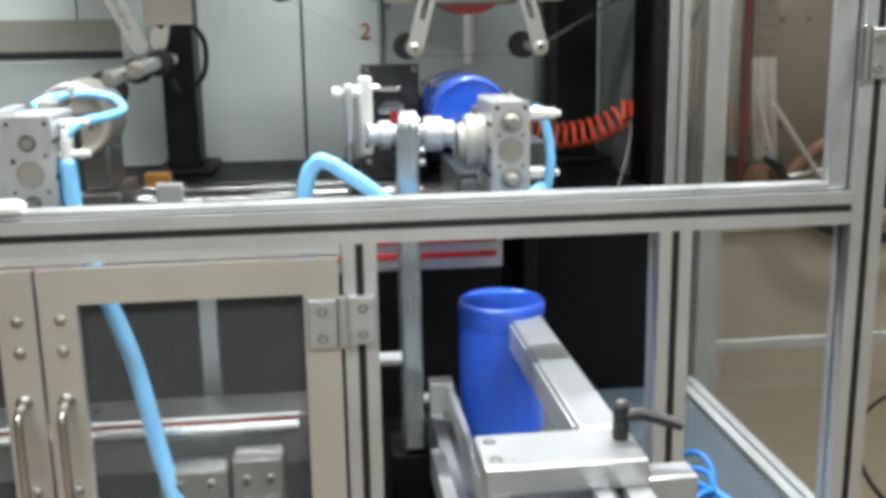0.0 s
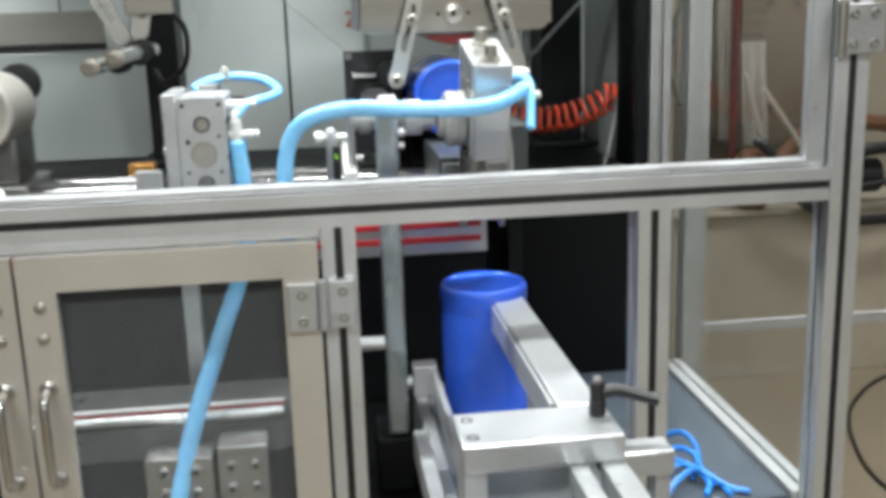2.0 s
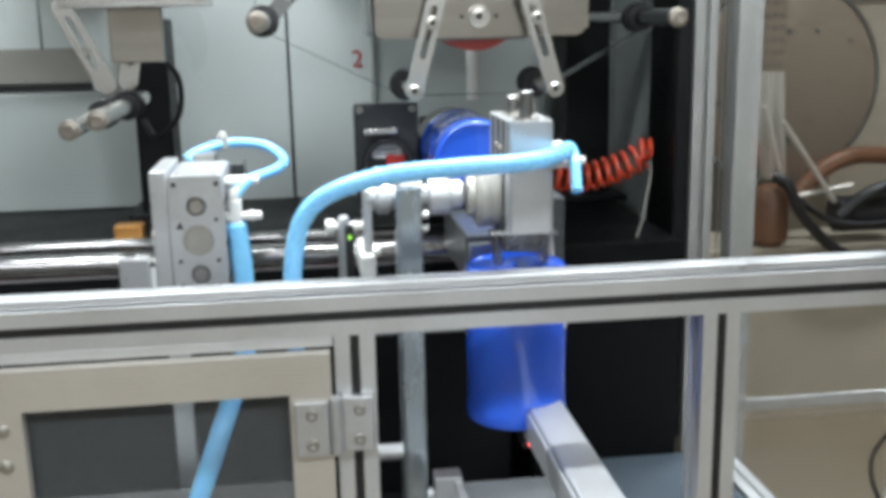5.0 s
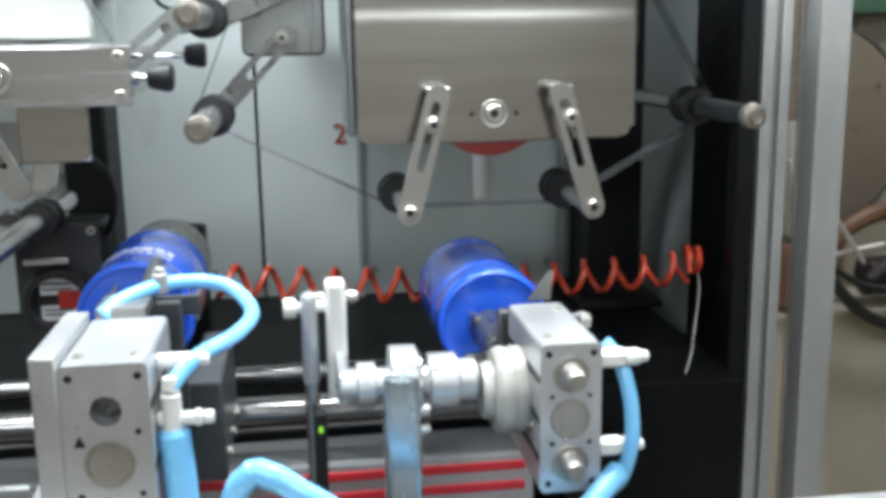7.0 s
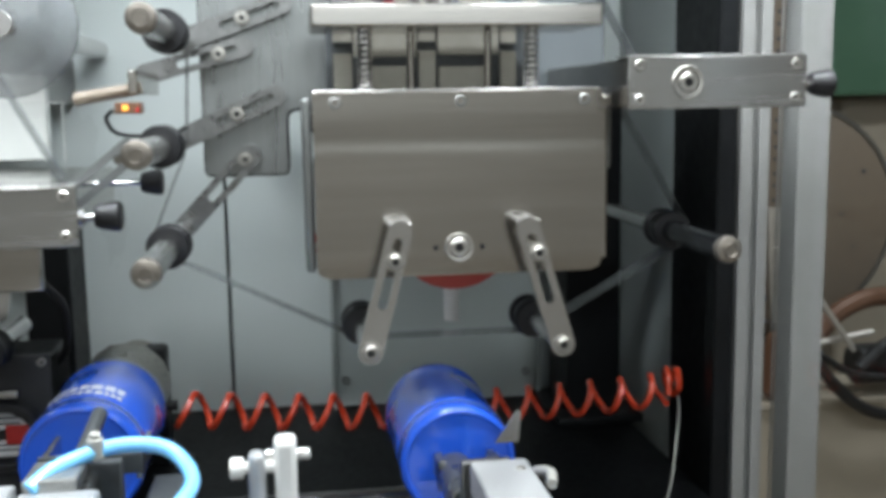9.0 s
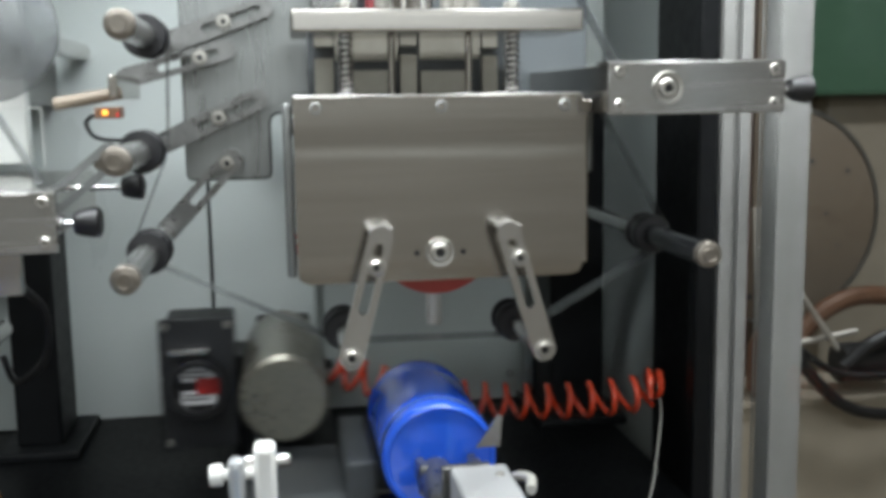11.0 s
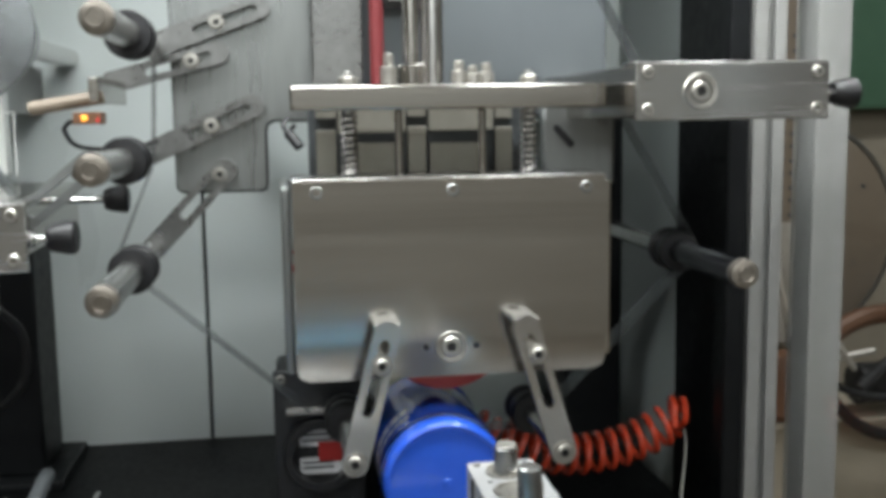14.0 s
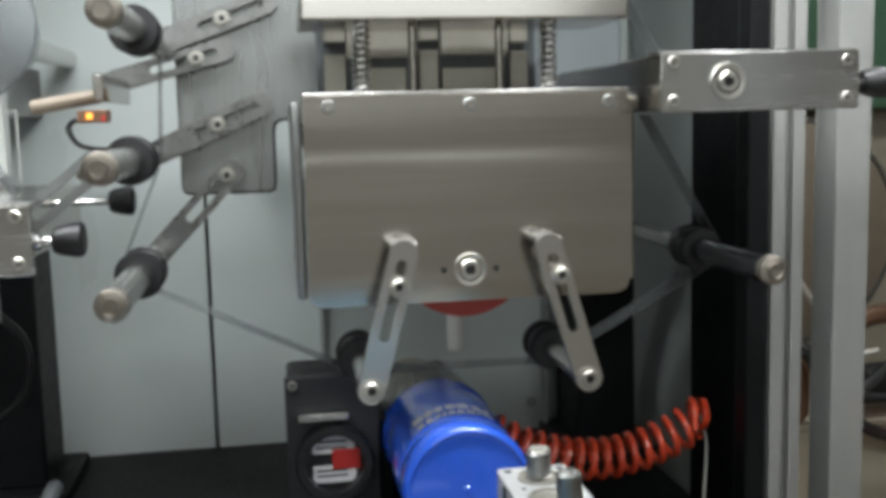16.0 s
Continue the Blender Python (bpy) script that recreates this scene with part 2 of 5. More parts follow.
def socket(p, axis, r, h, parent):
    """Dark hexagon hole in a screw head."""
    part("hex_socket", lathe(p, axis, [(0, h), (0.5 * r, h), (0.5 * r, h - 0.0005)], 6), RUBBER, parent)


def smooth_path(pts, n):
    """Evenly spaced points on a Catmull-Rom curve through pts."""
    p = [Vector(q) for q in pts]
    p = [2 * p[0] - p[1]] + p + [2 * p[-1] - p[-2]]
    fine = []
    for i in range(1, len(p) - 2):
        for k in range(16):
            t = k / 16
            a, b, c, d = p[i - 1:i + 3]
            fine.append(0.5 * ((2 * b) + (c - a) * t + (2 * a - 5 * b + 4 * c - d) * t * t + (3 * b - a - 3 * c + d) * t ** 3))
    fine.append(p[-2])
    run = [0.0]
    for a, b in zip(fine, fine[1:]):
        run.append(run[-1] + (b - a).length)
    out, j = [], 0
    for k in range(n):
        s = run[-1] * k / (n - 1)
        while j < len(run) - 2 and run[j + 1] < s:
            j += 1
        u = (s - run[j]) / max(run[j + 1] - run[j], 1e-9)
        out.append(fine[j].lerp(fine[j + 1], min(max(u, 0), 1)))
    return out


def tube(pts, r, n=40, seg=12, smooth=True):
    path = smooth_path(pts, n) if smooth else [Vector(q) for q in pts]
    bm = bmesh.new()
    up = Vector((0.13, 0.31, 0.94))
    rings = []
    for i, p in enumerate(path):
        d = (path[min(i + 1, len(path) - 1)] - path[max(i - 1, 0)]).normalized()
        u = d.cross(up)
        if u.length < 1e-3:
            u = d.cross(Vector((1, 0, 0)))
        u.normalize()
        v = d.cross(u)
        up = v if v.dot(up) > 0 else -v
        rings.append([bm.verts.new(p + r * (math.cos(2 * math.pi * k / seg) * u + math.sin(2 * math.pi * k / seg) * d.cross(u))) for k in range(seg)])
    for a, b in zip(rings, rings[1:]):
        for k in range(seg):
            bm.faces.new((a[k], a[(k + 1) % seg], b[(k + 1) % seg], b[k]))
    bm.faces.new(rings[0][::-1])
    bm.faces.new(rings[-1])
    return bm


def plate(outline, holes, y0, y1, bev=0.0):
    """A flat plate in x and z, cut out with holes, from y0 to y1."""
    bm = bmesh.new()
    edges = []
    for loop in (outline, *holes):
        vs = [bm.verts.new((x, y0, z)) for x, z in loop]
        edges += [bm.edges.new((vs[k], vs[(k + 1) % len(vs)])) for k in range(len(vs))]
    got = bmesh.ops.triangle_fill(bm, edges=edges, use_beauty=True, use_dissolve=False)
    faces = [g for g in got["geom"] if isinstance(g, bmesh.types.BMFace)]
    ext = bmesh.ops.extrude_face_region(bm, geom=faces)
    bmesh.ops.translate(bm, vec=(0, y1 - y0, 0), verts=[g for g in ext["geom"] if isinstance(g, bmesh.types.BMVert)])
    return bm


def stadium(x0, z0, x1, z1, r, n=8):
    a = math.atan2(z1 - z0, x1 - x0)
    pts = []
    for k in range(n + 1):
        t = a - math.pi / 2 + math.pi * k / n
        pts.append((x1 + r * math.cos(t), z1 + r * math.sin(t)))
    for k in range(n + 1):
        t = a + math.pi / 2 + math.pi * k / n
        pts.append((x0 + r * math.cos(t), z0 + r * math.sin(t)))
    return pts


def rounded(x0, x1, z0, z1, r, n=5):
    pts = []
    for cx, cz, a0 in ((x1 - r, z1 - r, 0), (x0 + r, z1 - r, 90), (x0 + r, z0 + r, 180), (x1 - r, z0 + r, 270)):
        for k in range(n + 1):
            t = radians(a0 + 90 * k / n)
            pts.append((cx + r * math.cos(t), cz + r * math.sin(t)))
    return pts


def extrusion(p0, p1, w, slot=0.0085, deep=0.009):
    """Slotted aluminium profile of width w from p0 to p1 (centres), along one axis."""
    h, s = w / 2, slot / 2
    side = [(-h, -h), (-s, -h), (-s, -h + 0.0025), (-s - 0.002, -h + 0.0025), (-s - 0.002, -h + deep), (s + 0.002, -h + deep), (s + 0.002, -h + 0.0025), (s, -h + 0.0025), (s, -h)]
    ring = []
    for k in range(4):
        c, sn = (1, 0, -1, 0)[k], (0, 1, 0, -1)[k]
        ring += [(c * a - sn * b, sn * a + c * b) for a, b in side]
    p0, p1 = Vector(p0), Vector(p1)
    d = (p1 - p0).normalized()
    u = Vector((1, 0, 0)) if abs(d.x) < 0.5 else Vector((0, 1, 0))
    v = d.cross(u)
    bm = bmesh.new()
    a = [bm.verts.new(p0 + x * u + y * v) for x, y in ring]
    b = [bm.verts.new(p1 + x * u + y * v) for x, y in ring]
    for k in range(len(ring)):
        bm.faces.new((a[k], a[(k + 1) % len(ring)], b[(k + 1) % len(ring)], b[k]))
    bm.faces.new(a[::-1])
    bm.faces.new(b)
    return bm


def slot_cover(p0, p1, face, w):
    """Black rubber strip in the slot on the given side."""
    p0, p1, face = Vector(p0), Vector(p1), Vector(face)
    a, b = p0 + face * (w / 2 - 0.004), p1 + face * (w / 2 - 0.0012)
    d = (p1 - p0).normalized()
    s = d.cross(face) * 0.0041
    lo = [min(q) for q in zip(a - s, a + s, b - s, b + s)]
    hi = [max(q) for q in zip(a - s, a + s, b - s, b + s)]
    return box(lo[0], hi[0], lo[1], hi[1], lo[2], hi[2], 0)

# ---- room ----
solo("floor", box(-4, 5.5, -3.5, 6.3, FLOOR - 0.1, FLOOR, 0), CONCRETE, (0, 0, FLOOR), "worn beige painted concrete workshop floor", "floor", kind="structure")
solo("wall_north", box(-4, 5.5, 5.2, 5.4, FLOOR, 3.4, 0), WALLP, (0, 5.2, FLOOR), "beige painted workshop wall behind the machine", "wall", kind="structure")
# Never in view: works as a reflector for the front-facing steel.
solo("wall_south", box(-4, 5.5, -3.7, -3.5, FLOOR, 3.4, 0), PALEWALL, (0, -3.5, FLOOR), "unseen pale wall added to brighten reflections in the metal", "wall", kind="structure")
solo("wall_east", box(5.5, 5.7, -3.5, 6.3, FLOOR, 3.4, 0), WALLP, (5.5, 0, FLOOR), "plain painted workshop side wall", "wall", kind="structure")
solo("wall_west", box(-4.2, -4, -3.5, 6.3, FLOOR, 3.4, 0), WALLP, (-4, 0, FLOOR), "plain painted workshop side wall", "wall", kind="structure")
solo("ceiling", box(-4.2, 5.7, -3.7, 6.3, 3.4, 3.5, 0), CEIL, (0, 0, 3.4), "plain white workshop ceiling", "ceiling", kind="structure")

# ---- enclosure frame ----
W = 0.036
YF = 1.378
frame_thing = thing("machine_frame", (0.1, YF, FLOOR), "silver slotted aluminium profile frame round the printing machine", "machine frame")


def profile(name, p0, p1, faces, w=W, label="", m=ALU):
    ob = part(name, extrusion(p0, p1, w), m, frame_thing, label)
    for f in faces:
        part("slot_cover", slot_cover(p0, p1, f, w), RUBBER, ob, "black rubber slot strip")
    return ob


FRONT, LEFT, RIGHT, UP = (0, -1, 0), (-1, 0, 0), (1, 0, 0), (0, 0, 1)
profile("front_rail", (-0.62, YF, 1.2135), (0.8, YF, 1.2135), [FRONT])
profile("corner_post", (0.8185, YF, FLOOR), (0.8185, YF, 2.2), [FRONT])
profile("corner_post", (-0.64, YF, FLOOR), (-0.64, YF, 2.2), [FRONT])
profile("door_post", (0.265, YF, FLOOR), (0.265, YF, 1.1955), [FRONT])
profile("inner_post", (0.604, YF, FLOOR), (0.604, YF, 1.1955), [FRONT])
profile("top_rail", (-0.62, YF, 2.182), (0.8, YF, 2.182), [FRONT])
profile("rear_post", (0.791, 1.915, FLOOR), (0.791, 1.915, 2.2), [], 0.033, m=ALU_DIM)
part("rear_edge", box(0.752, 0.7735, 1.905, 1.93, 0.83, 2.19, 0.002), BLACKPAINT, frame_thing, "black edge strip")
part("rear_post", box(0.833, 0.868, 1.882, 1.918, FLOOR, 2.2, 0), ALU_DIM, frame_thing, "plain pale square post")
profile("side_rail", (0.81, 1.397, 0.815), (0.81, 1.88, 0.815), [], 0.034)
profile("side_rail", (0.81, 1.397, 2.18), (0.81, 1.88, 2.18), [], 0.034)
part("rear_rail", box(0.64, 0.764, 1.93, 1.936, 0.853, 0.873, 0.002), ALU_RAW, frame_thing, "thin pale rail")
part("rear_rail", box(0.8755, 1.5, 1.93, 1.936, 0.853, 0.873, 0.002), ALU_RAW, frame_thing, "thin pale rail")
part("door_header", box(-0.618, 0.246, 1.3605, 1.374, 1.1858, 1.1953, 0.001), ALU, frame_thing, "thin aluminium header strip")
# window bead round the upper opening
part("window_bead", box(0.776, 0.7995, 1.372, 1.386, 1.232, 2.16, 0.002), ALU_RAW, frame_thing)
part("window_bead", box(-0.6, 0.776, 1.366, 1.39, 1.2325, 1.2405, 0.002), ALU_RAW, frame_thing)
# side panes and lower side panel
part("side_pane", box(0.808, 0.812, 1.397, 1.88, 0.833, 2.162, 0), GLASS, frame_thing, "clear acrylic side pane").visible_shadow = False
part("side_panel", box(0.805, 0.815, 1.397, 1.88, FLOOR + 0.02, 0.797, 0), GREYPANEL, frame_thing, "blue-grey painted lower side panel")
part("lower_pane", box(0.6235, 0.799, 1.376, 1.380, 0.5, 1.194, 0), GLASS, frame_thing, "clear acrylic lower pane").visible_shadow = False
# latch hinge on the corner post
lh = part("post_hinge", box(0.798, 0.848, 1.352, 1.3595, 1.352, 1.405, 0.002), ALU_RAW, frame_thing, "silver cast hinge with four screws")
part("hinge_barrel", cyl((0.8, 1.354, 1.35), (0.8, 1.354, 1.407), 0.006), CHROME, lh)
for hx in (0.813, 0.836):
    for hz in (1.363, 1.394):
        part("screw", screw((hx, 1.352, hz), FRONT, 0.005, 0.003), SCREW, lh)

# roof with light fitting
part("roof_panel", box(-0.66, 0.84, 1.40, 2.36, 2.2, 2.206, 0), PAINT, frame_thing, "pale grey roof panel")
part("light_fitting", box(-0.43, 0.79, 1.57, 1.63, 2.135, 2.165, 0.004), WHITEPL, frame_thing, "white tube light fitting")

# ---- cabinet doors ----


def cabinet_door(x0, x1, z0, z1, handle_x, hinge_x, label):
    y0, y1, w = 1.347, 1.3585, 0.037
    d = thing("cabinet_door", ((x0 + x1) / 2, y1, z0), label, "cabinet door", "cabinet doors")
    part("door_frame", plate([(x0, z0), (x1, z0), (x1, z1), (x0, z1)], [[(x0 + w, z0 + w), (x1 - w, z0 + w), (x1 - w, z1 - w), (x0 + w, z1 - w)]], y0, y1), SHEET, d, "brushed stainless door frame")
    part("pane", box(x0 + w - 0.004, x1 - w + 0.004, y1 + 0.001, y1 + 0.004, z0 + w - 0.004, z1 - w + 0.004, 0), PANE, d, "clear acrylic window").visible_shadow = False
    hz = z1 - 0.138
    hd = part("handle", tube([(handle_x, y0, hz), (handle_x, y0 - 0.022, hz - 0.004), (handle_x, y0 - 0.027, hz - 0.02), (handle_x, y0 - 0.027, hz - 0.08), (handle_x, y0 - 0.022, hz - 0.096), (handle_x, y0, hz - 0.1)], 0.0048, 40), CHROME, d, "bent steel pull handle")
    for dz in (0.0, -0.1):
        part("handle_collar", lathe((handle_x, y0, hz + dz), FRONT, [(0.0085, 0), (0.0085, 0.003), (0.005, 0.005)], 20), CHROME, hd)
    for dz in (-0.052, -0.085):
        part("screw", lathe((handle_x + 0.001, y0, z1 + dz), FRONT, [(0.0062, 0), (0.0055, 0.002), (0.003, 0.0034), (0, 0.0036)], 20), SCREW, d, "domed screw cap")
    if hinge_x is not None:
        for hz in (1.116, 0.72):
            hg = part("hinge", join(box(hinge_x - 0.036, hinge_x - 0.006, 1.341, 1.3465, hz - 0.026, hz + 0.026, 0.002), box(hinge_x + 0.006, hinge_x + 0.034, 1.348, 1.3595, hz - 0.026, hz + 0.026, 0.002), cyl((hinge_x, 1.349, hz - 0.027), (hinge_x, 1.349, hz + 0.027), 0.0065)), ALU_RAW, d, "cast metal butt hinge")
            for sx, sy in ((-0.021, 1.341), (0.021, 1.348)):
                for sz in (-0.014, 0.014):
                    part("hinge_screw", screw((hinge_x + sx, sy, hz + sz), FRONT, 0.0052, 0.0022), SCREW, hg)
    return d


cabinet_door(-0.056, 0.243, 0.5, 1.1845, -0.037, 0.2455, "closed stainless door with a clear window and bent handle")
cabinet_door(-0.36, -0.060, 0.5, 1.1845, -0.079, None, "closed stainless double-door leaf with a clear window")

# ---- machine body ----
back = thing("machine_back_wall", (0.2, 2.35, 1.15), "pale grey-green painted sheet metal back of the machine", "machine panel", kind="structure")
for a, b in ((-0.75, -0.215), (-0.212, 0.199), (0.203, 0.786), (0.790, 0.86)):
    part("panel", box(a, b, 2.35, 2.37, 1.13, 2.2, 0.002), PAINT, back)
part("back_sheet", box(-0.76, 0.88, 2.372, 2.38, 0.8, 2.2, 0), BLACKPAINT, back)
part("left_panel", box(-0.75, -0.06, 2.31, 2.349, 1.151, 1.352, 0.003), GREYGREEN, back, "raised lower panel")
part("slot", box(-0.70, -0.135, 2.335, 2.3485, 1.3535, 1.366, 0), RUBBER, back, "black slot")
part("recess", box(-0.70, -0.135, 2.34, 2.3485, 1.367, 1.425, 0), STONE, back, "warm grey recessed strip")
deck = thing("machine_bed", (0.1, 2.1, 1.15), "black steel machine bed with a lower front deck", "machine bed", kind="structure")
part("rear_deck", box(-0.75, 0.751, 1.87, 2.349, 1.12, 1.15, 0.003), BLACKBED, deck)
part("front_plate", box(-0.75, 0.751, 1.86, 1.87, 0.75, 1.149, 0.002), BLACKBED, deck)
part("lower_deck", box(-0.72, 0.621, 1.40, 1.859, 0.80, 0.825, 0.003), BLACKBED, deck)
part("side_tray", box(0.624, 0.79, 1.40, 1.859, 0.805, 0.826, 0.003), TRAY, deck, "slate grey tray beside the conveyor")
part("side_plate", box(-0.76, -0.75, 1.40, 2.36, 0.4, 2.2, 0), BLACKPAINT, deck)
part("under_wall", box(-0.75, 0.80, 1.80, 1.81, FLOOR, 0.799, 0), BLACKPAINT, deck)
side = thing("side_cover", (0.86, 2.1, 1.15), "black painted side cover with an upright edge", "machine panel")
part("cover_panel", box(0.79, 0.80, 2.13, 2.349, 0.9, 2.19, 0.001), COVERGREY, side, "pale grey painted cover")
part("black_panel", box(0.788, 0.80, 1.94, 2.1295, 0.9, 2.19, 0.001), BLACKPAINT, side)
part("edge_strip", box(0.772, 0.7875, 1.945, 1.975, 0.9, 2.19, 0.003), DARKGREY, side, "dark grey edge strip")

# uprights behind the heads
for i, (x0, x1, z1) in enumerate(((0.665, 0.742, 1.62), (-0.045, 0.012, 1.47))):
    col = thing("black_column", ((x0 + x1) / 2, 2.25, 1.15), "black painted upright bolted on the machine bed", "column", "black uprights")
    part("shaft", box(x0, x1, 2.2, 2.3, 1.162, z1, 0.004), BLACKPAINT, col)
    part("foot", box(x0 - 0.02, x1 + 0.025, 2.17, 2.33, 1.15, 1.162, 0.003), BLACKPAINT, col)
col = thing("rear_support", (0.46, 2.1, 1.15), "pale grey painted support column behind the stamping head", "column")
part("front_sheet", box(0.345, 0.655, 2.325, 2.335, 1.151, 2.15, 0.002), GREYGREEN, col)
for fx in (0.3455, 0.6495):
    part("side_flange", box(fx, fx + 0.005, 2.31, 2.3245, 1.151, 2.15, 0.001), GREYGREEN, col)
for fz in (1.19, 1.44):
    for fx in (0.365, 0.635):
        part("bolt", screw((fx, 2.325, fz), FRONT, 0.006, 0.004), DARKSTEEL, col)


# number painted on the back wall
def text_mesh(body, size, m, loc, name, label, category, parent=None):
    cu = bpy.data.curves.new(name, "FONT")
    cu.body, cu.size, cu.extrude, cu.align_x = body, size, 0.0004, "CENTER"
    tmp = bpy.data.objects.new(name, cu)
    scene.collection.objects.link(tmp)
    me = bpy.data.meshes.new_from_object(tmp.evaluated_get(bpy.context.evaluated_depsgraph_get()))
    bpy.data.objects.remove(tmp)
    me.materials.append(m)
    ob = new(name, me)
    ob.matrix_world = pose(*loc, 90, 0, 0)
    return tagged(ob, label, category)


text_mesh("2", 0.042, REDLABEL, (0.3225, 2.3475, 1.380), "wall_number", "small red painted number two on the back wall", "marking")

# ---- rails ----
rails = thing("guide_rails", (0, 1.7, 1.19), "polished round guide rods along the machine", "guide rail")
for ry, rz, rr in ((1.797, 1.168, 0.0175), (1.932, 1.163, 0.0115)):
    part("rod", cyl((-0.7, ry, rz), (0.52, ry, rz), rr), RODSTEEL, rails, "dark ground steel rod")
for bx in (-0.72, 0.5205):
    part("end_block", box(bx, bx + 0.02, 1.776, 1.8585, 0.826, 1.192, 0.003), BLACKPAINT, rails)
    part("end_block", box(bx, bx + 0.02, 1.915, 1.95, 1.1505, 1.18, 0.003), BLACKPAINT, rails)
mod = thing("linear_module", (0, 1.81, 1.06), "silver linear drive with red cover strips", "linear drive")
part("body", box(-0.7, 0.49, 1.78, 1.855, 1.058, 1.116, 0.003), ALU_RAW, mod)
for z0 in (1.076, 1.098):
    part("cover_strip", box(-0.69, 0.48, 1.7765, 1.781, z0, z0 + 0.009, 0.001), REDSTRIP, mod, "red cover strip")
part("bracket", box(-0.7, 0.49, 1.80, 1.855, 0.826, 1.0575, 0.002), BLACKPAINT, mod)
low = thing("linear_module", (0.02, 1.55, 0.9), "linear drive with a glossy white edge behind the door", "linear drive")
part("body", box(-0.5, 0.2, 1.52, 1.60, 0.885, 0.95, 0.004), DARKSTEEL, low)
part("cover_strip", box(-0.49, 0.19, 1.5120, 1.5195, 0.9475, 0.9495, 0.0005), REDSTRIP, low, "thin red cover strip")
part("bright_edge", cyl((-0.49, 1.511, 0.9385), (0.19, 1.511, 0.9385), 0.0085), CHROME, low, "bright polished edge rod")
part("top_lip", box(-0.49, 0.19, 1.512, 1.5195, 0.950, 0.9535, 0.001), WHITEPL, low, "thin white lip")
part("face", box(-0.49, 0.19, 1.514, 1.5195, 0.886, 0.9295, 0.002), DARKSTEEL, low)
part("end_cap", box(0.2, 0.225, 1.515, 1.605, 0.875, 0.962, 0.003), DARKSTEEL, low)
part("bracket", box(-0.5, 0.21, 1.53, 1.6, 0.826, 0.8845, 0.002), BLACKPAINT, low)
vb = thing("valve_block", (0.085, 1.46, 0.826), "grey metal block drilled with bolt holes behind the door", "valve block")
part("block", box(0.030, 0.108, 1.44, 1.49, 0.826, 0.918, 0.003), CHROME, vb, "milled aluminium block")
part("block", box(0.112, 0.172, 1.445, 1.49, 0.826, 0.926, 0.003), CHROME, vb, "milled aluminium block")
for i, bx in enumerate((0.052, 0.088, 0.128, 0.156)):
    for j in range(3):
        by = 1.44 if i < 2 else 1.445
        part("socket_screw", screw((bx, by, 0.846 + 0.027 * j), FRONT, 0.0075, 0.004), CHROME, vb)
        socket((bx, by, 0.846 + 0.027 * j), FRONT, 0.0075, 0.0026, vb)
ip = thing("inner_upright", (0.085, 1.7, 0.9), "slim aluminium upright inside the cabinet", "upright")
part("bar", box(0.062, 0.084, 1.64, 1.66, 0.826, 1.1895, 0.002), ALU, ip)

# ---- stamping head (moves up and down) ----
HX, HY, HZ = 0.444, 1.75, 1.466
head = thing("stamping_head", (HX, HY, HZ), "brushed stainless hot stamping head with slotted arms and red pad", "stamping head")


def bent_sheet(x0, x1, z0, z1, y0, thick, r, nx=22, nz=60):
    """Thin steel front sheet with rounded lower corners, a faint crease and slow waves in its face."""
    bm = bmesh.new()

    def face_y(x, z):
        y, u = y0, z
        y += 0.0006 / (1 + math.exp(-(u - 1.556) / 0.0028))
        y += 0.00018 * math.sin(26 * (x - x0) + 1.1) * math.sin(31 * (z - z0) + 0.4)
        y += 0.0011 * max(0.0, 1.475 - z) ** 2 / 0.034 ** 2
        return y

    front, rear = [], []
    for j in range(nz + 1):
        z = z0 + (z1 - z0) * j / nz
        d = max(0.0, r - (z - z0))
        cut = r - math.sqrt(max(r * r - d * d, 0.0))
        a, b = x0 + cut, x1 - cut
        xs = [a + (b - a) * i / nx for i in range(nx + 1)]
        front.append([bm.verts.new((x, face_y(x, z), z)) for x in xs])
        rear.append([bm.verts.new((x, y0 + thick, z)) for x in xs])
    for j in range(nz):
        for i in range(nx):
            bm.faces.new((front[j][i], front[j][i + 1], front[j + 1][i + 1], front[j + 1][i]))
            bm.faces.new((rear[j][i], rear[j + 1][i], rear[j + 1][i + 1], rear[j][i + 1]))
        for i in (0, nx):
            bm.faces.new((front[j][i], front[j + 1][i], rear[j + 1][i], rear[j][i]))
    for j in (0, nz):
        for i in range(nx):
            bm.faces.new((front[j][i], front[j][i + 1], rear[j][i + 1], rear[j][i]))
    return bm


hp = part("front_plate", bent_sheet(0.3175, 0.5755, 1.441, 1.604, 1.75, 0.008, 0.010), STEEL, head, "brushed stainless front plate")
for sx in (0.337, 0.447, 0.559):
    part("screw", screw((sx, 1.75, 1.5955), FRONT, 0.0055, 0.0008), DARKSTEEL, hp)
part("centre_screw", join(screw((HX, 1.75, HZ), FRONT, 0.0085, 0.003), lathe((HX, 1.75, HZ), FRONT, [(0.0095, 0.001), (0.0125, 0.0016), (0.0135, 0)], 28)), SCREW, hp)
socket((HX, 1.75, HZ), FRONT, 0.0085, 0.0016, hp)
for dx in (-0.021, 0.021):
    part("pin_hole", lathe((HX + dx, 1.75, HZ), FRONT, [(0, 0.0004), (0.0026, 0.0004)], 14), RUBBER, hp)
part("top_flange", box(0.3175, 0.5755, 1.752, 1.80, 1.604, 1.6065, 0.0008), CHROME, head)
part("side_plate", box(0.3085, 0.3165, 1.76, 1.88, 1.446, 1.60, 0.003), PALESTEEL, head)
part("side_plate", box(0.578, 0.587, 1.77, 1.88, 1.448, 1.60, 0.002), STEEL, head)
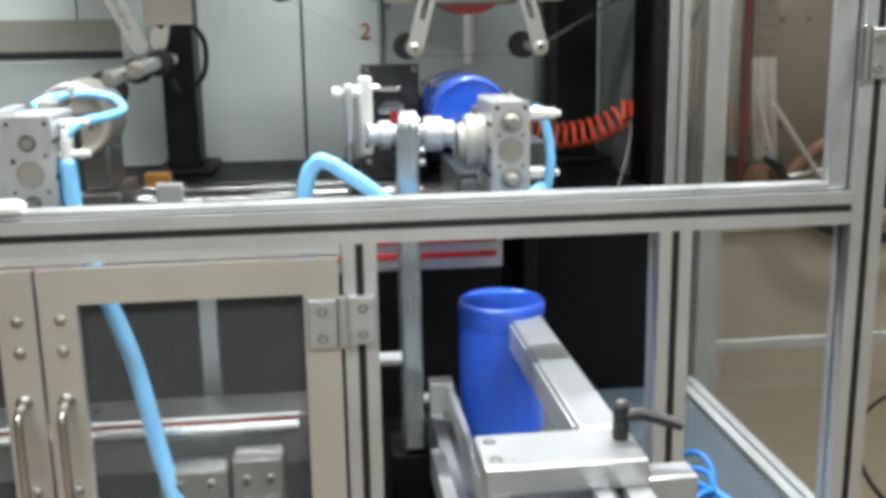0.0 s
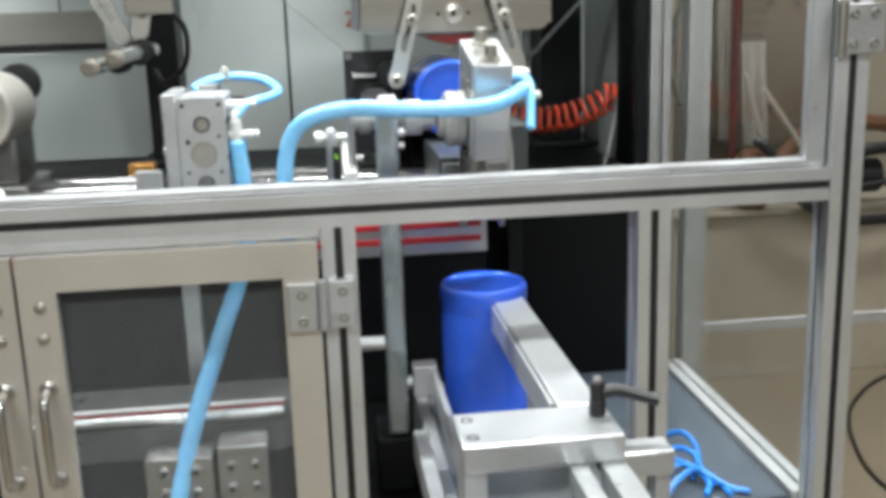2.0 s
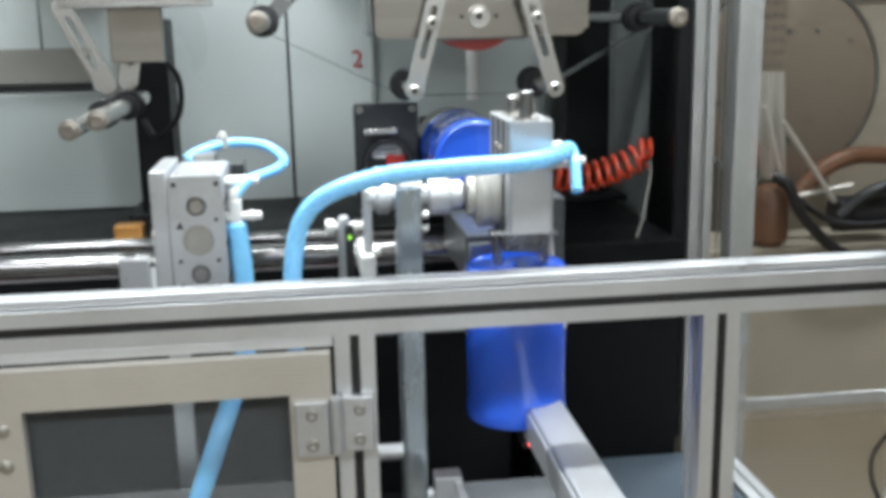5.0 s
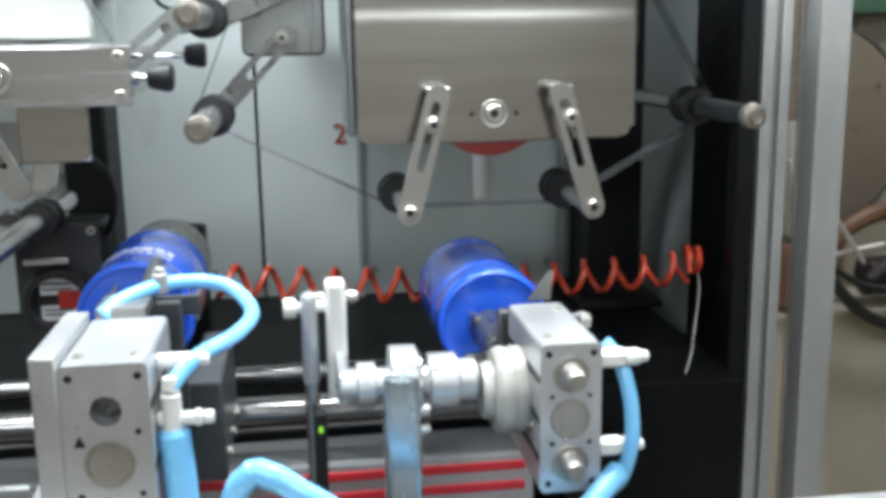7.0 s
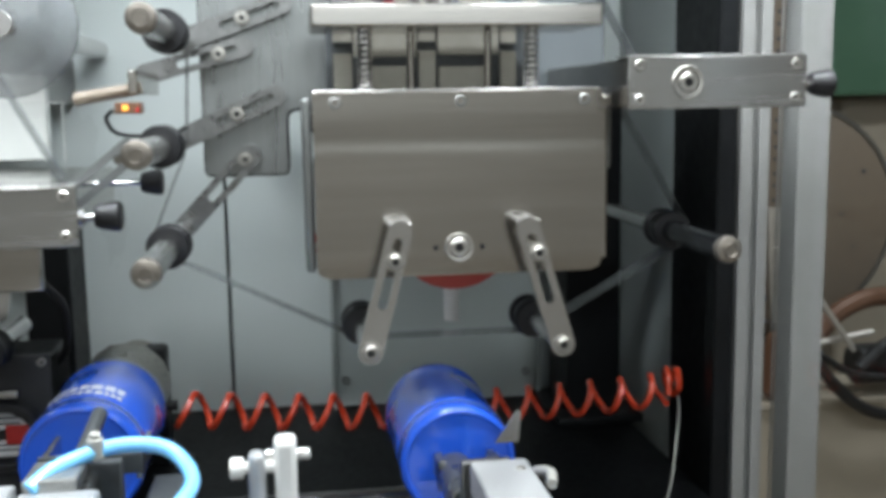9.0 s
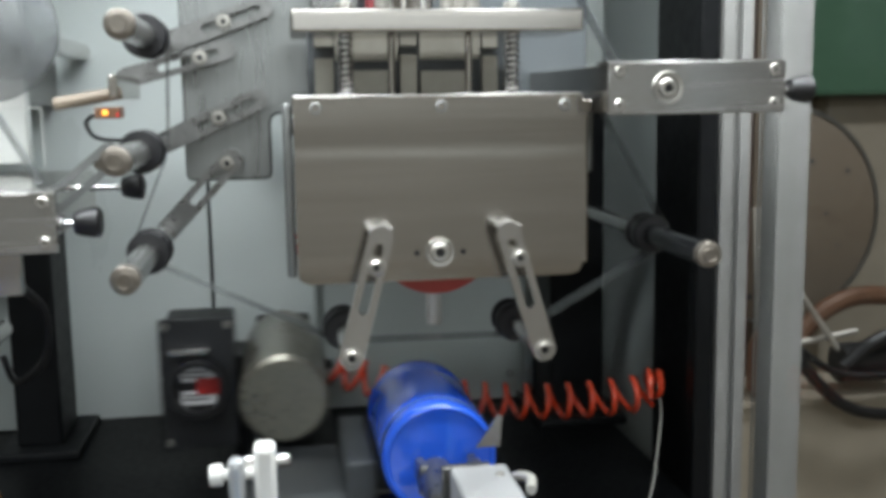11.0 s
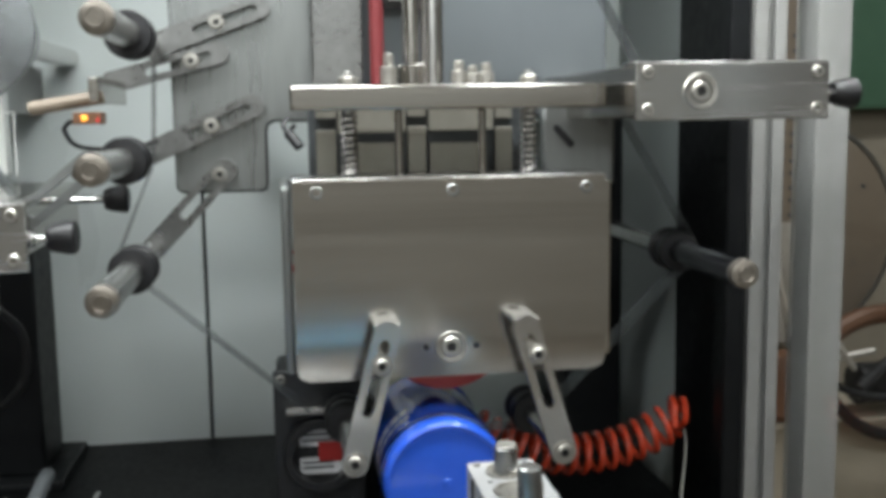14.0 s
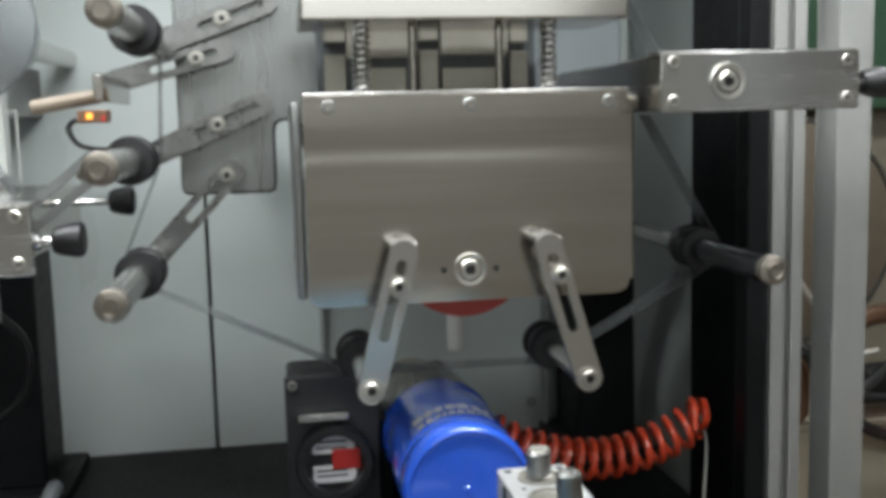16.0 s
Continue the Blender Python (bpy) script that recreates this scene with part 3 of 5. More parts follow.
part("heater_body", box(0.322, 0.571, 1.766, 1.88, 1.452, 1.603, 0.003), DARKSTEEL, head, "dark grey heating body")
part("pad_holder", box(0.38, 0.508, 1.772, 1.875, 1.437, 1.4515, 0.002), DARKSTEEL, head)
arc = [(HX + 0.062 * math.sin(radians(a)), 1.488 - 0.064 * math.cos(radians(a))) for a in range(-52, 53, 6)]
part("pad", plate(arc, [], 1.774, 1.872), REDPAD, head, "curved red silicone stamping pad")


def slotted_arm(p, q, r, y0, y1, s0, s1, sr):
    """Flat bar from p to q with a long slot between the fractions s0 and s1."""
    at = lambda f: (p[0] + (q[0] - p[0]) * f, p[1] + (q[1] - p[1]) * f)
    a, b = at(s0), at(s1)
    return plate(stadium(*p, *q, r, 10), [stadium(*a, *b, sr, 6)], y0, y1)


for sgn, tp, bt, sc in ((-1, (-0.0555, 0.018), (-0.0835, -0.086), (-0.0605, -0.0065)), (1, (0.0575, 0.018), (0.0885, -0.087), (0.066, -0.003))):
    arm = part("slotted_arm", slotted_arm((HX + tp[0], HZ + tp[1]), (HX + bt[0], HZ + bt[1]), 0.0108, 1.722, 1.729, 0.08, 0.60, 0.0042), CHROME, head, "slotted steel arm")
    part("arm_tab", box(HX + tp[0] - 0.0108, HX + tp[0] + 0.0108, 1.722, 1.75, HZ + tp[1] + 0.004, HZ + tp[1] + 0.0085, 0.001), CHROME, arm)
    part("clamp_screw", join(screw((HX + sc[0], 1.722, HZ + sc[1]), FRONT, 0.0062, 0.006, 0.0085), cyl((HX + sc[0], 1.729, HZ + sc[1]), (HX + sc[0], 1.75, HZ + sc[1]), 0.005)), SCREW, arm)
    part("pivot_screw", screw((HX + bt[0], 1.722, HZ + bt[1]), FRONT, 0.007, 0.004, 0.0095), SCREW, arm)
    socket((HX + sc[0], 1.722, HZ + sc[1]), FRONT, 0.0062, 0.0045, arm)
    socket((HX + bt[0], 1.722, HZ + bt[1]), FRONT, 0.007, 0.0025, arm)
    ro = part("guide_roller", cyl((HX + bt[0], 1.7295, HZ + bt[1]), (HX + bt[0], 1.90, HZ + bt[1]), 0.0085), CHROME, head, "steel guide roller")
    part("collar", lathe((HX + bt[0], 1.832, HZ + bt[1]), (0, 1, 0), [(0.008, 0), (0.0175, 0), (0.0195, 0.003), (0.0195, 0.009), (0.016, 0.011), (0.016, 0.026), (0.0195, 0.028), (0.0195, 0.034), (0.0175, 0.037), (0.008, 0.037)]), RUBBER, ro, "black rubber collar")
# head slide: yoke plate, springs and guide pins
part("slide_carriage", box(0.335, 0.535, 1.887, 1.90, 1.56, 1.672, 0.002), DARKGREY, head, "dark machined carriage plate")
for x0, x1, z0, z1 in ((0.362, 0.4245, 1.640, 1.672), (0.446, 0.507, 1.641, 1.672), (0.380, 0.414, 1.600, 1.631), (0.4465, 0.4995, 1.600, 1.630), (0.4262, 0.4435, 1.600, 1.6455), (0.4262, 0.4435, 1.6545, 1.672), (0.342, 0.3605, 1.600, 1.643), (0.342, 0.3605, 1.654, 1.672), (0.509, 0.525, 1.600, 1.644), (0.509, 0.525, 1.652, 1.672)):
    part("carriage_block", box(x0, x1, 1.879, 1.8868, z0, z1, 0.0008), PLUSH, head, "warm grey machined block")
part("yoke_plate", box(0.3185, 0.5775, 1.755, 1.86, 1.6605, 1.6805, 0.002), STEEL, head, "thick ground steel yoke plate")
for sx in (0.3655, 0.516):
    pts = [(sx + 0.0062 * math.cos(k * 0.7), 1.775 + 0.0062 * math.sin(k * 0.7), 1.6065 + 0.054 * k / 90) for k in range(91)]
    part("spring", tube(pts, 0.0018, 0, 6, False), CHROME, head, "steel compression spring")
    part("spring_pin", cyl((sx, 1.775, 1.604), (sx, 1.775, 1.692), 0.0034), DARKSTEEL, head)
    part("spring_nut", lathe((sx, 1.775, 1.6805), UP, [(0.0075, 0), (0.0075, 0.006), (0.006, 0.0075), (0, 0.0075)], 6), SCREW, head)
for sx in (0.408, 0.479):
    part("guide_pin", cyl((sx, 1.79, 1.604), (sx, 1.79, 1.6605), 0.0035), STEEL, head)
part("slide_rod", cyl((0.4385, 1.80, 1.6805), (0.4385, 1.80, 1.86), 0.0095), CHROME, head, "polished slide rod")
part("lift_rod", join(cyl((0.4205, 1.80, 1.6805), (0.4205, 1.80, 1.698), 0.0125), cyl((0.4205, 1.80, 1.698), (0.4205, 1.80, 1.86), 0.007)), STEEL, head)
for sx, hgt in ((0.400, 0.026), (0.459, 0.020), (0.4705, 0.016), (0.482, 0.018)):
    part("bolt", join(cyl((sx, 1.785, 1.6805), (sx, 1.785, 1.6805 + hgt * 0.6), 0.0068), cyl((sx, 1.785, 1.6805 + hgt * 0.6), (sx, 1.785, 1.6805 + hgt), 0.0042)), SCREW, head)

# ---- fixed slide column behind the head ----
sl = thing("head_slide_column", (0.45, 2.0, 1.15), "grey steel slide column that carries the stamping head", "slide column")
part("column", box(0.352, 0.652, 1.99, 2.08, 1.59, 2.15, 0.002), COLSTEEL, sl, "brushed blue-grey column sheet")
part("riser_pipe", cyl((0.474, 2.0, 1.345), (0.474, 2.0, 1.59), 0.0088), WHITEPL, sl, "slim pale riser pipe")
lug = part("side_lug", box(0.560, 0.634, 1.905, 1.915, 1.522, 1.602, 0.004), PALESTEEL, sl, "flat steel lug with a slanted slot")
part("slot", plate(stadium(0.575, 1.578, 0.589, 1.563, 0.0035), [], 1.9035, 1.9048), RUBBER, lug)
part("bolt", screw((0.622, 1.905, 1.585), FRONT, 0.005, 0.003), DARKSTEEL, lug)
part("lug_arm", box(0.60, 0.63, 1.9155, 1.989, 1.53, 1.599, 0.003), DARKSTEEL, sl)
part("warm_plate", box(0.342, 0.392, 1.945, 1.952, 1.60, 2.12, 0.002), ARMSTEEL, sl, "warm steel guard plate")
part("red_rod", cyl((0.404, 1.93, 1.60), (0.404, 1.93, 2.1), 0.0068), DULLRED, sl, "red painted rod")
part("rail", box(0.414, 0.47, 1.92, 1.985, 1.70, 2.15, 0.002), DARKSTEEL, sl)
part("tie_bar", box(0.36, 0.58, 1.90, 1.919, 2.08, 2.12, 0.002), DARKSTEEL, sl)

nc = thing("neighbour_slide_column", (-0.11, 2.0, 1.54), "brushed grey column sheet of the neighbouring station", "slide column")
part("column_sheet", box(-0.27, 0.042, 2.0, 2.02, 1.54, 2.15, 0.002), NEARGREY, nc, "pale warm grey column sheet")
for sx in (-0.22, -0.01):
    part("standoff", box(sx - 0.015, sx + 0.015, 2.0205, 2.349, 1.60, 1.66, 0.002), DARKSTEEL, nc)

# ---- feed boxes beside the heads ----


def feed_box(x0, x1, z0, z1, sx, label, knobs):
    t = thing("feed_roller_box", ((x0 + x1) / 2, 1.85, z0), label, "roller box", "foil feed boxes")
    part("front_plate", box(x0, x1, 1.703, 1.708, z0, z1, 0.001), FEEDSTEEL, t, "brushed stainless cover plate")
    part("body", box(x0 + 0.001, x1 - 0.02, 1.7085, 2.0, z0 + 0.0015, z1 - 0.0015, 0.002), STEEL, t)
    part("top_lip", box(x0, x1, 1.708, 1.74, z1 - 0.001, z1 + 0.0012, 0.0005), CHROME, t)
    for cx in (x0 + 0.010, x1 - 0.010):
        for cz in (z0 + 0.008, z1 - 0.008):
            part("corner_screw", screw((cx, 1.703, cz), FRONT, 0.0052, 0.0015), SCREW, t)
    part("shaft_screw", join(screw((sx, 1.703, (z0 + z1) / 2), FRONT, 0.008, 0.003), lathe((sx, 1.703, (z0 + z1) / 2), FRONT, [(0.0095, 0.001), (0.0135, 0.0015), (0.0145, 0)], 28)), SCREW, t)
    socket((sx, 1.703, (z0 + z1) / 2), FRONT, 0.008, 0.0016, t)
    for ky, kz, dx in knobs:
        k = part("knob", join(cyl((x1 - 0.022, ky, kz), (x1 + dx + 0.004, ky, kz), 0.0065 if dx == 0 else 0.0028), cyl((x1 + dx + 0.002, ky, kz), (x1 + dx + 0.018, ky, kz), 0.003)), CHROME, t, "steel adjusting screw")
        prof = [(0, 0.012), (0.0085, 0.012), (0.0105, 0.016), (0.0125, 0.026), (0.0125, 0.031), (0.010, 0.033), (0, 0.033)]
        part("knob_grip", lathe((x1 + dx, ky, kz), RIGHT, prof, 20), RUBBER, k, "black ribbed knob")
    return t


feed_box(0.584, 0.745, 1.586, 1.631, 0.637, "brushed stainless foil feed box with a black knob", ((1.72, 1.606, 0),))
feed_box(-0.036, 0.127, 1.484, 1.533, 0.017, "stainless foil feed box with two black knobs", ((1.715, 1.507, 0), (1.88, 1.522, 0.014)))

# ---- foil guide rollers ----


def guide_roller(x, z, y0, y1, yc, label, dark=False):
    t = thing("guide_roller", (x, y1, z), label, "guide roller", "foil guide rollers")
    part("shaft", cyl((x, y0 + 0.006, z), (x, y1, z), 0.0088), CHROME, t, "steel shaft")
    part("sleeve", cyl((x, y0 + 0.012, z), (x, yc, z), 0.0115), GLOSSBLACK if dark else CHROME, t)
    part("end_cap", lathe((x, y0, z), (0, 1, 0), [(0, 0.001), (0.0055, 0.001), (0.006, 0), (0.0065, 0.003), (0.0098, 0.003), (0.0118, 0.004), (0.0122, 0.012)], 28), CAPSTEEL, t, "end cap with a round nut")
    part("collar", lathe((x, yc, z), (0, 1, 0), [(0.009, 0), (0.0185, 0), (0.020, 0.003), (0.020, 0.009), (0.0165, 0.011), (0.0165, 0.026), (0.020, 0.028), (0.020, 0.034), (0.0185, 0.037), (0.009, 0.037)]), RUBBER, t, "black rubber collar")
    return t


guide_roller(0.683, 1.46, 1.71, 2.17, 1.855, "steel guide roller with a dark sleeve and rubber collar", True)
ARMS = ((0.182, 1.465, (0.254, 1.541), 0.45), (0.180, 1.558, (0.283, 1.604), 0.55), (0.189, 1.662, (0.292, 1.700), 0.55))
for rx, rz, end, pf in ARMS:
    g = guide_roller(rx, rz, 1.667, 1.983, 1.815, "steel guide roller with a black rubber collar")
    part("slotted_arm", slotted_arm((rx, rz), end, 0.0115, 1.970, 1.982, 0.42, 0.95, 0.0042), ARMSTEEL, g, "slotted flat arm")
    sx, sz = (0.249, 1.537) if pf < 0.5 else (rx + (end[0] - rx) * pf + 0.006, rz + (end[1] - rz) * pf + 0.002)
    part("clamp_screw", screw((sx, 1.970, sz), FRONT, 0.006, 0.006, 0.0076), SCREW, g)
    socket((sx, 1.970, sz), FRONT, 0.006, 0.0045, g)
sb = thing("sensor_arm", (0.226, 1.985, 1.647), "slotted arm with a small lit amber sensor", "sensor")
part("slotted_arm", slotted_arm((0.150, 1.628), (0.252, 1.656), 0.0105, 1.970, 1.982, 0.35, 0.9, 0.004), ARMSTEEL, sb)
part("clamp_screw", screw((0.226, 1.970, 1.648), FRONT, 0.006, 0.006, 0.0076), SCREW, sb)
socket((0.226, 1.970, 1.648), FRONT, 0.006, 0.0045, sb)
part("cross_rod", cyl((0.105, 1.83, 1.602), (0.165, 1.83, 1.612), 0.006), TANCARD, sb, "dusty brown rod")
part("post", box(0.155, 0.163, 1.82, 1.974, 1.606, 1.628, 0.001), STEEL, sb)
se = part("sensor_body", box(0.145, 0.167, 1.80, 1.825, 1.589, 1.599, 0.001), RUST, sb, "dark red plastic sensor body")
part("sensor_light", box(0.152, 0.1565, 1.7985, 1.80, 1.592, 1.5965, 0.0005), AMBER, se, "glowing amber indicator")
part("sensor_spot", box(0.1635, 0.166, 1.7985, 1.80, 1.590, 1.5945, 0.0005), REDLABEL, se, "red lens spot")
part("cable", tube([(0.142, 1.812, 1.592), (0.134, 1.82, 1.585), (0.137, 1.86, 1.57), (0.16, 1.92, 1.566), (0.19, 1.97, 1.57)], 0.002, 30, 8), RUBBER, sb, "thin black cable")
bp = thing("roller_back_plate", (0.25, 1.99, 1.52), "steel mounting plate with rounded corners and a notch", "mounting plate")
part("plate", plate([(0.206, 1.80), (0.206, 1.526), (0.208, 1.521), (0.213, 1.52), (0.288, 1.52), (0.293, 1.522), (0.294, 1.527), (0.294, 1.578), (0.296, 1.586), (0.302, 1.59), (0.35, 1.59), (0.35, 1.80)], [], 1.985, 1.9895), PALESTEEL, bp)
part("edge_backing", plate([(0.2045, 1.80), (0.2045, 1.524), (0.207, 1.5195), (0.212, 1.5175), (0.29, 1.5175), (0.295, 1.520), (0.2965, 1.526), (0.2965, 1.577), (0.298, 1.584), (0.303, 1.5875), (0.35, 1.5875), (0.35, 1.80)], [], 1.990, 1.996), RUBBER, bp, "dark edge backing")
part("standoff", cyl((0.25, 1.9965, 1.72), (0.25, 2.349, 1.72), 0.012), CHROME, bp)
part("standoff", cyl((0.25, 1.9965, 1.60), (0.25, 2.349, 1.60), 0.012), CHROME, bp)

part("connector", join(tube([(0.318, 1.975, 1.592), (0.313, 1.97, 1.585), (0.318, 1.968, 1.578), (0.324, 1.968, 1.585)], 0.0025, 20, 8), cyl((0.316, 1.965, 1.578), (0.329, 1.96, 1.562), 0.005)), RUBBER, bp, "small black cable connector")
# next station's roller arms
la = thing("roller_bracket", (-0.03, 1.9, 1.48), "steel bracket with slotted arms and two guide rollers", "roller bracket")
part("bracket_plate", box(-0.02, 0.05, 1.90, 1.908, 1.415, 1.485, 0.002), STEEL, la)
for (ax, az), (bx, bz) in (((-0.083, 1.487), (-0.0335, 1.385)), ((0.013, 1.487), (-0.006, 1.39))):
    part("slotted_arm", slotted_arm((ax, az), (bx, bz), 0.0125, 1.93, 1.938, 0.15, 0.75, 0.0045), CHROME, la, "bright slotted arm")
    part("clamp_screw", screw((ax * 0.45 + bx * 0.55, 1.93, az * 0.45 + bz * 0.55), FRONT, 0.006, 0.005), SCREW, la)
for rx, rz in ((-0.030, 1.352), (0.001, 1.362)):
    ro = part("guide_roller", cyl((rx, 1.675, rz), (rx, 2.0, rz), 0.0105), CHROME, la, "steel guide roller")
    part("end_cap", lathe((rx, 1.667, rz), (0, 1, 0), [(0, 0.001), (0.0055, 0.001), (0.006, 0), (0.0065, 0.003), (0.0115, 0.004), (0.0115, 0.010)], 24), CAPSTEEL, ro)
    part("collar", lathe((rx, 1.86, rz), (0, 1, 0), [(0.009, 0), (0.0175, 0), (0.019, 0.003), (0.0155, 0.011), (0.0155, 0.026), (0.019, 0.034), (0.009, 0.037)]), RUBBER, ro, "black rubber collar")
part("upper_arm", slotted_arm((0.090, 1.503), (0.156, 1.557), 0.011, 1.80, 1.807, 0.3, 0.85, 0.004), PALESTEEL, la, "bright slotted steel arm")
part("arm_spacer", cyl((0.146, 1.8075, 1.549), (0.146, 1.99, 1.549), 0.006), CAPSTEEL, la)
part("cable", tube([(0.04, 1.93, 1.42), (0.06, 1.94, 1.39), (0.055, 1.95, 1.34), (0.02, 1.97, 1.31), (0.0, 2.0, 1.33)], 0.004, 30, 10), RUBBER, la, "black cable loop")

# foil reel at the top left
rl = thing("foil_reel", (0.045, 1.9, 1.66), "large silver foil reel with a clear flange", "foil reel")
part("flange", lathe((0.04, 1.86, 1.672), (0, 1, 0), [(0.012, 0), (0.066, 0), (0.068, 0.002), (0.066, 0.004), (0.012, 0.004)], 48), FOIL, rl, "clear flange")
part("core", cyl((0.04, 1.864, 1.672), (0.04, 1.98, 1.672), 0.045), FOIL, rl)
part("spindle", cyl((0.04, 1.85, 1.672), (0.04, 2.349, 1.672), 0.012), CHROME, rl)


def strip_early(p, q, w=0.012):
    """A thin film strip that runs from p to q, wide along y."""
    p, q = Vector(p), Vector(q)
    bm = bmesh.new()
    s_ = Vector((0, w / 2, 0))
    n_ = (q - p).normalized().cross(Vector((0, 1, 0))) * 0.002
    vs = [bm.verts.new(v) for v in (p - s_ - n_, p + s_ - n_, q + s_ - n_, q - s_ - n_, p - s_ + n_, p + s_ + n_, q + s_ + n_, q - s_ + n_)]
    for f in ((0, 1, 2, 3), (4, 5, 6, 7), (0, 1, 5, 4), (1, 2, 6, 5), (2, 3, 7, 6), (3, 0, 4, 7)):
        bm.faces.new([vs[k] for k in f])
    return bm


gd = thing("clear_guard", (-0.02, 1.85, 1.535), "clear plastic guard sheet over the feed box", "guard")
part("sheet", box(-0.036, 0.105, 1.78, 1.783, 1.5345, 1.60, 0.001), GLASS, gd).visible_shadow = False
part("strap", strip_early((0.055, 1.76, 1.63), (0.105, 1.76, 1.536)), FOIL, gd, "pale strip of film")

# ---- foil web ----
def strip(p, q, w=0.028):
    """A thin ribbon from p to q, wide along y."""
    p, q = Vector(p), Vector(q)
    d = (q - p).normalized()
    n = d.cross(Vector((0, 1, 0))) * 0.0004
    s = Vector((0, w / 2, 0))
    bm = bmesh.new()
    vs = [bm.verts.new(a + b + c) for a in (p, q) for b in (-s, s) for c in (-n, n)]
    for f in ((0, 1, 3, 2), (4, 6, 7, 5), (0, 4, 5, 1), (2, 3, 7, 6), (0, 2, 6, 4), (1, 5, 7, 3)):
        bm.faces.new([vs[k] for k in f])
    return bm


web = thing("foil_web", (0.2, 1.79, 1.5), "thin clear stamping foil threaded round the guide rollers", "foil")
YW = 1.85
part("span", strip((0.206, YW, 1.662), (0.201, YW, 1.56)), FOIL, web)
part("span", strip((0.1985, YW, 1.55), (0.165, YW, 1.47)), FOIL, web)
part("span", strip((0.700, 1.87, 1.468), (0.632, 1.87, 1.585)), FOIL, web)
part("span", strip((0.640, 1.85, 1.63), (0.58, 1.86, 1.74)), FOIL, web)
RL, RR = (0.182 + 0.006, 1.465 - 0.016), (0.683 - 0.006, 1.46 - 0.017)
HLo, HRo = (HX - 0.0835 - 0.006, -0.086 - 0.013), (HX + 0.0885 + 0.006, -0.087 - 0.013)


def web_span(fix, hx, hz, name):
    p, q = Vector((fix[0], YW, fix[1])), Vector((hx, YW, HZ + hz))
    ob = solo(name, strip(p, q), FOIL, p, "taut thin clear foil span between two rollers", "foil", "moving foil spans")
    return ob, math.degrees(math.atan2(q.z - p.z, q.x - p.x)), p


span_l, ang_l, piv_l = web_span(RL, HLo[0], HLo[1], "foil_span")
span_r, ang_r, piv_r = web_span(RR, HRo[0], HRo[1], "foil_span")
part("web_flat", strip((HLo[0] + 0.006, YW, HZ - 0.086 - 0.0145), (HRo[0] - 0.006, YW, HZ - 0.087 - 0.0145)), FOIL, head, "clear foil under the pad")

# ---- cups ----
CR, CL = 0.0535, 0.165
CUP = [(0, 0.0024), (0.0460, 0.0024), (0.0474, 0.0014), (0.0484, 0.0), (0.0494, 0.0), (0.0506, 0.0006), (0.0519, 0.0019), (0.0530, 0.0039), (CR, 0.0066), (CR, 0.026), (0.0523, 0.029), (0.0523, 0.033), (CR - 0.0004, 0.036), (0.0525, 0.12), (0.0522, 0.148), (0.0535, 0.151), (0.0535, 0.162), (0.0525, CL), (0.0508, CL), (0.0503, 0.15), (0.0500, 0.01), (0, 0.009)]


def cup(origin, label):
    """Closed base at the origin, open end along +y; the print sits on its +x side."""
    c = thing("blue_cup", origin, label, "cup", "blue cups")
    part("shell", lathe(origin, (0, 1, 0), CUP, 64), BLUE, c)
    part("mould_mark", lathe((origin[0], origin[1] + 0.0023, origin[2]), FRONT, [(0.0035, 0), (0.003, 0.0006), (0, 0.0006)], 16), BLUE, c)
    rnd = random.Random(4)
    for row, (h0, hh) in enumerate(((0.030, 0.009), (0.045, 0.013))):
        a = -34
        while a < 34:
            w = rnd.uniform(3.5, 7.5) * (1.0 if row == 0 else 1.5)
            bm = bmesh.new()
            quads = []
            for k in range(4):
                t = radians(a + w * k / 3)
                quads.append([bm.verts.new((origin[0] + (CR + 0.0005) * math.cos(t), origin[1] + y, origin[2] + (CR + 0.0005) * math.sin(t))) for y in (h0 + 0.008, h0 + 0.008 + hh)])
            for p, q in zip(quads, quads[1:]):
                bm.faces.new((p[0], q[0], q[1], p[1]))
            part("print_mark", bm, PRINT, c, "silver foil printed mark")
            a += w + rnd.uniform(1.5, 3)
    return c


MX, MY, MZ = 0.438, 1.742, 1.288
cup_a = cup((MX, MY, MZ), "glossy blue plastic cup pushed on the mandrel")
cup_b = cup((0.44, 1.512, 1.0865), "glossy blue plastic cup upside down on the conveyor")

# ---- mandrel carriage ----
car = thing("mandrel_carriage", (MX, 1.9, 1.152), "sliding carriage with a dark mandrel and a drive motor", "carriage")
part("mandrel", lathe((MX, 1.765, MZ), (0, 1, 0), [(0, 0), (0.044, 0), (0.048, 0.004), (0.048, 0.145), (0.0485, 0.150), (0.0475, 0.235), (0.044, 0.245), (0.03, 0.246), (0.03, 0.33), (0, 0.33)], 48), MANDREL, car, "dark turned mandrel")
part("base_block", box(0.40, 0.4935, 1.59, 1.785, 1.1735, 1.23, 0.003), DARKGREY, car, "dark grey machined slide block")
part("drive_plate", box(0.494, 0.522, 1.63, 1.78, 1.1735, 1.262, 0.003), DARKGREY, car, "dark grey side plate with bolts")
for by in (1.655, 1.70, 1.745):
    part("plate_bolt", screw((0.522, by, 1.19), RIGHT, 0.0045, 0.004), SCREW, car)
part("block_cover", box(0.402, 0.487, 1.585, 1.59, 1.165, 1.222, 0.002), DARKSTEEL, car)
part("cross_plate", box(0.36, 0.50, 1.786, 2.10, 1.153, 1.172, 0.003), BLACKPAINT, car)
part("bearing_housing", box(0.402, 0.474, 2.05, 2.09, 1.1725, 1.315, 0.006), BLACKPAINT, car)
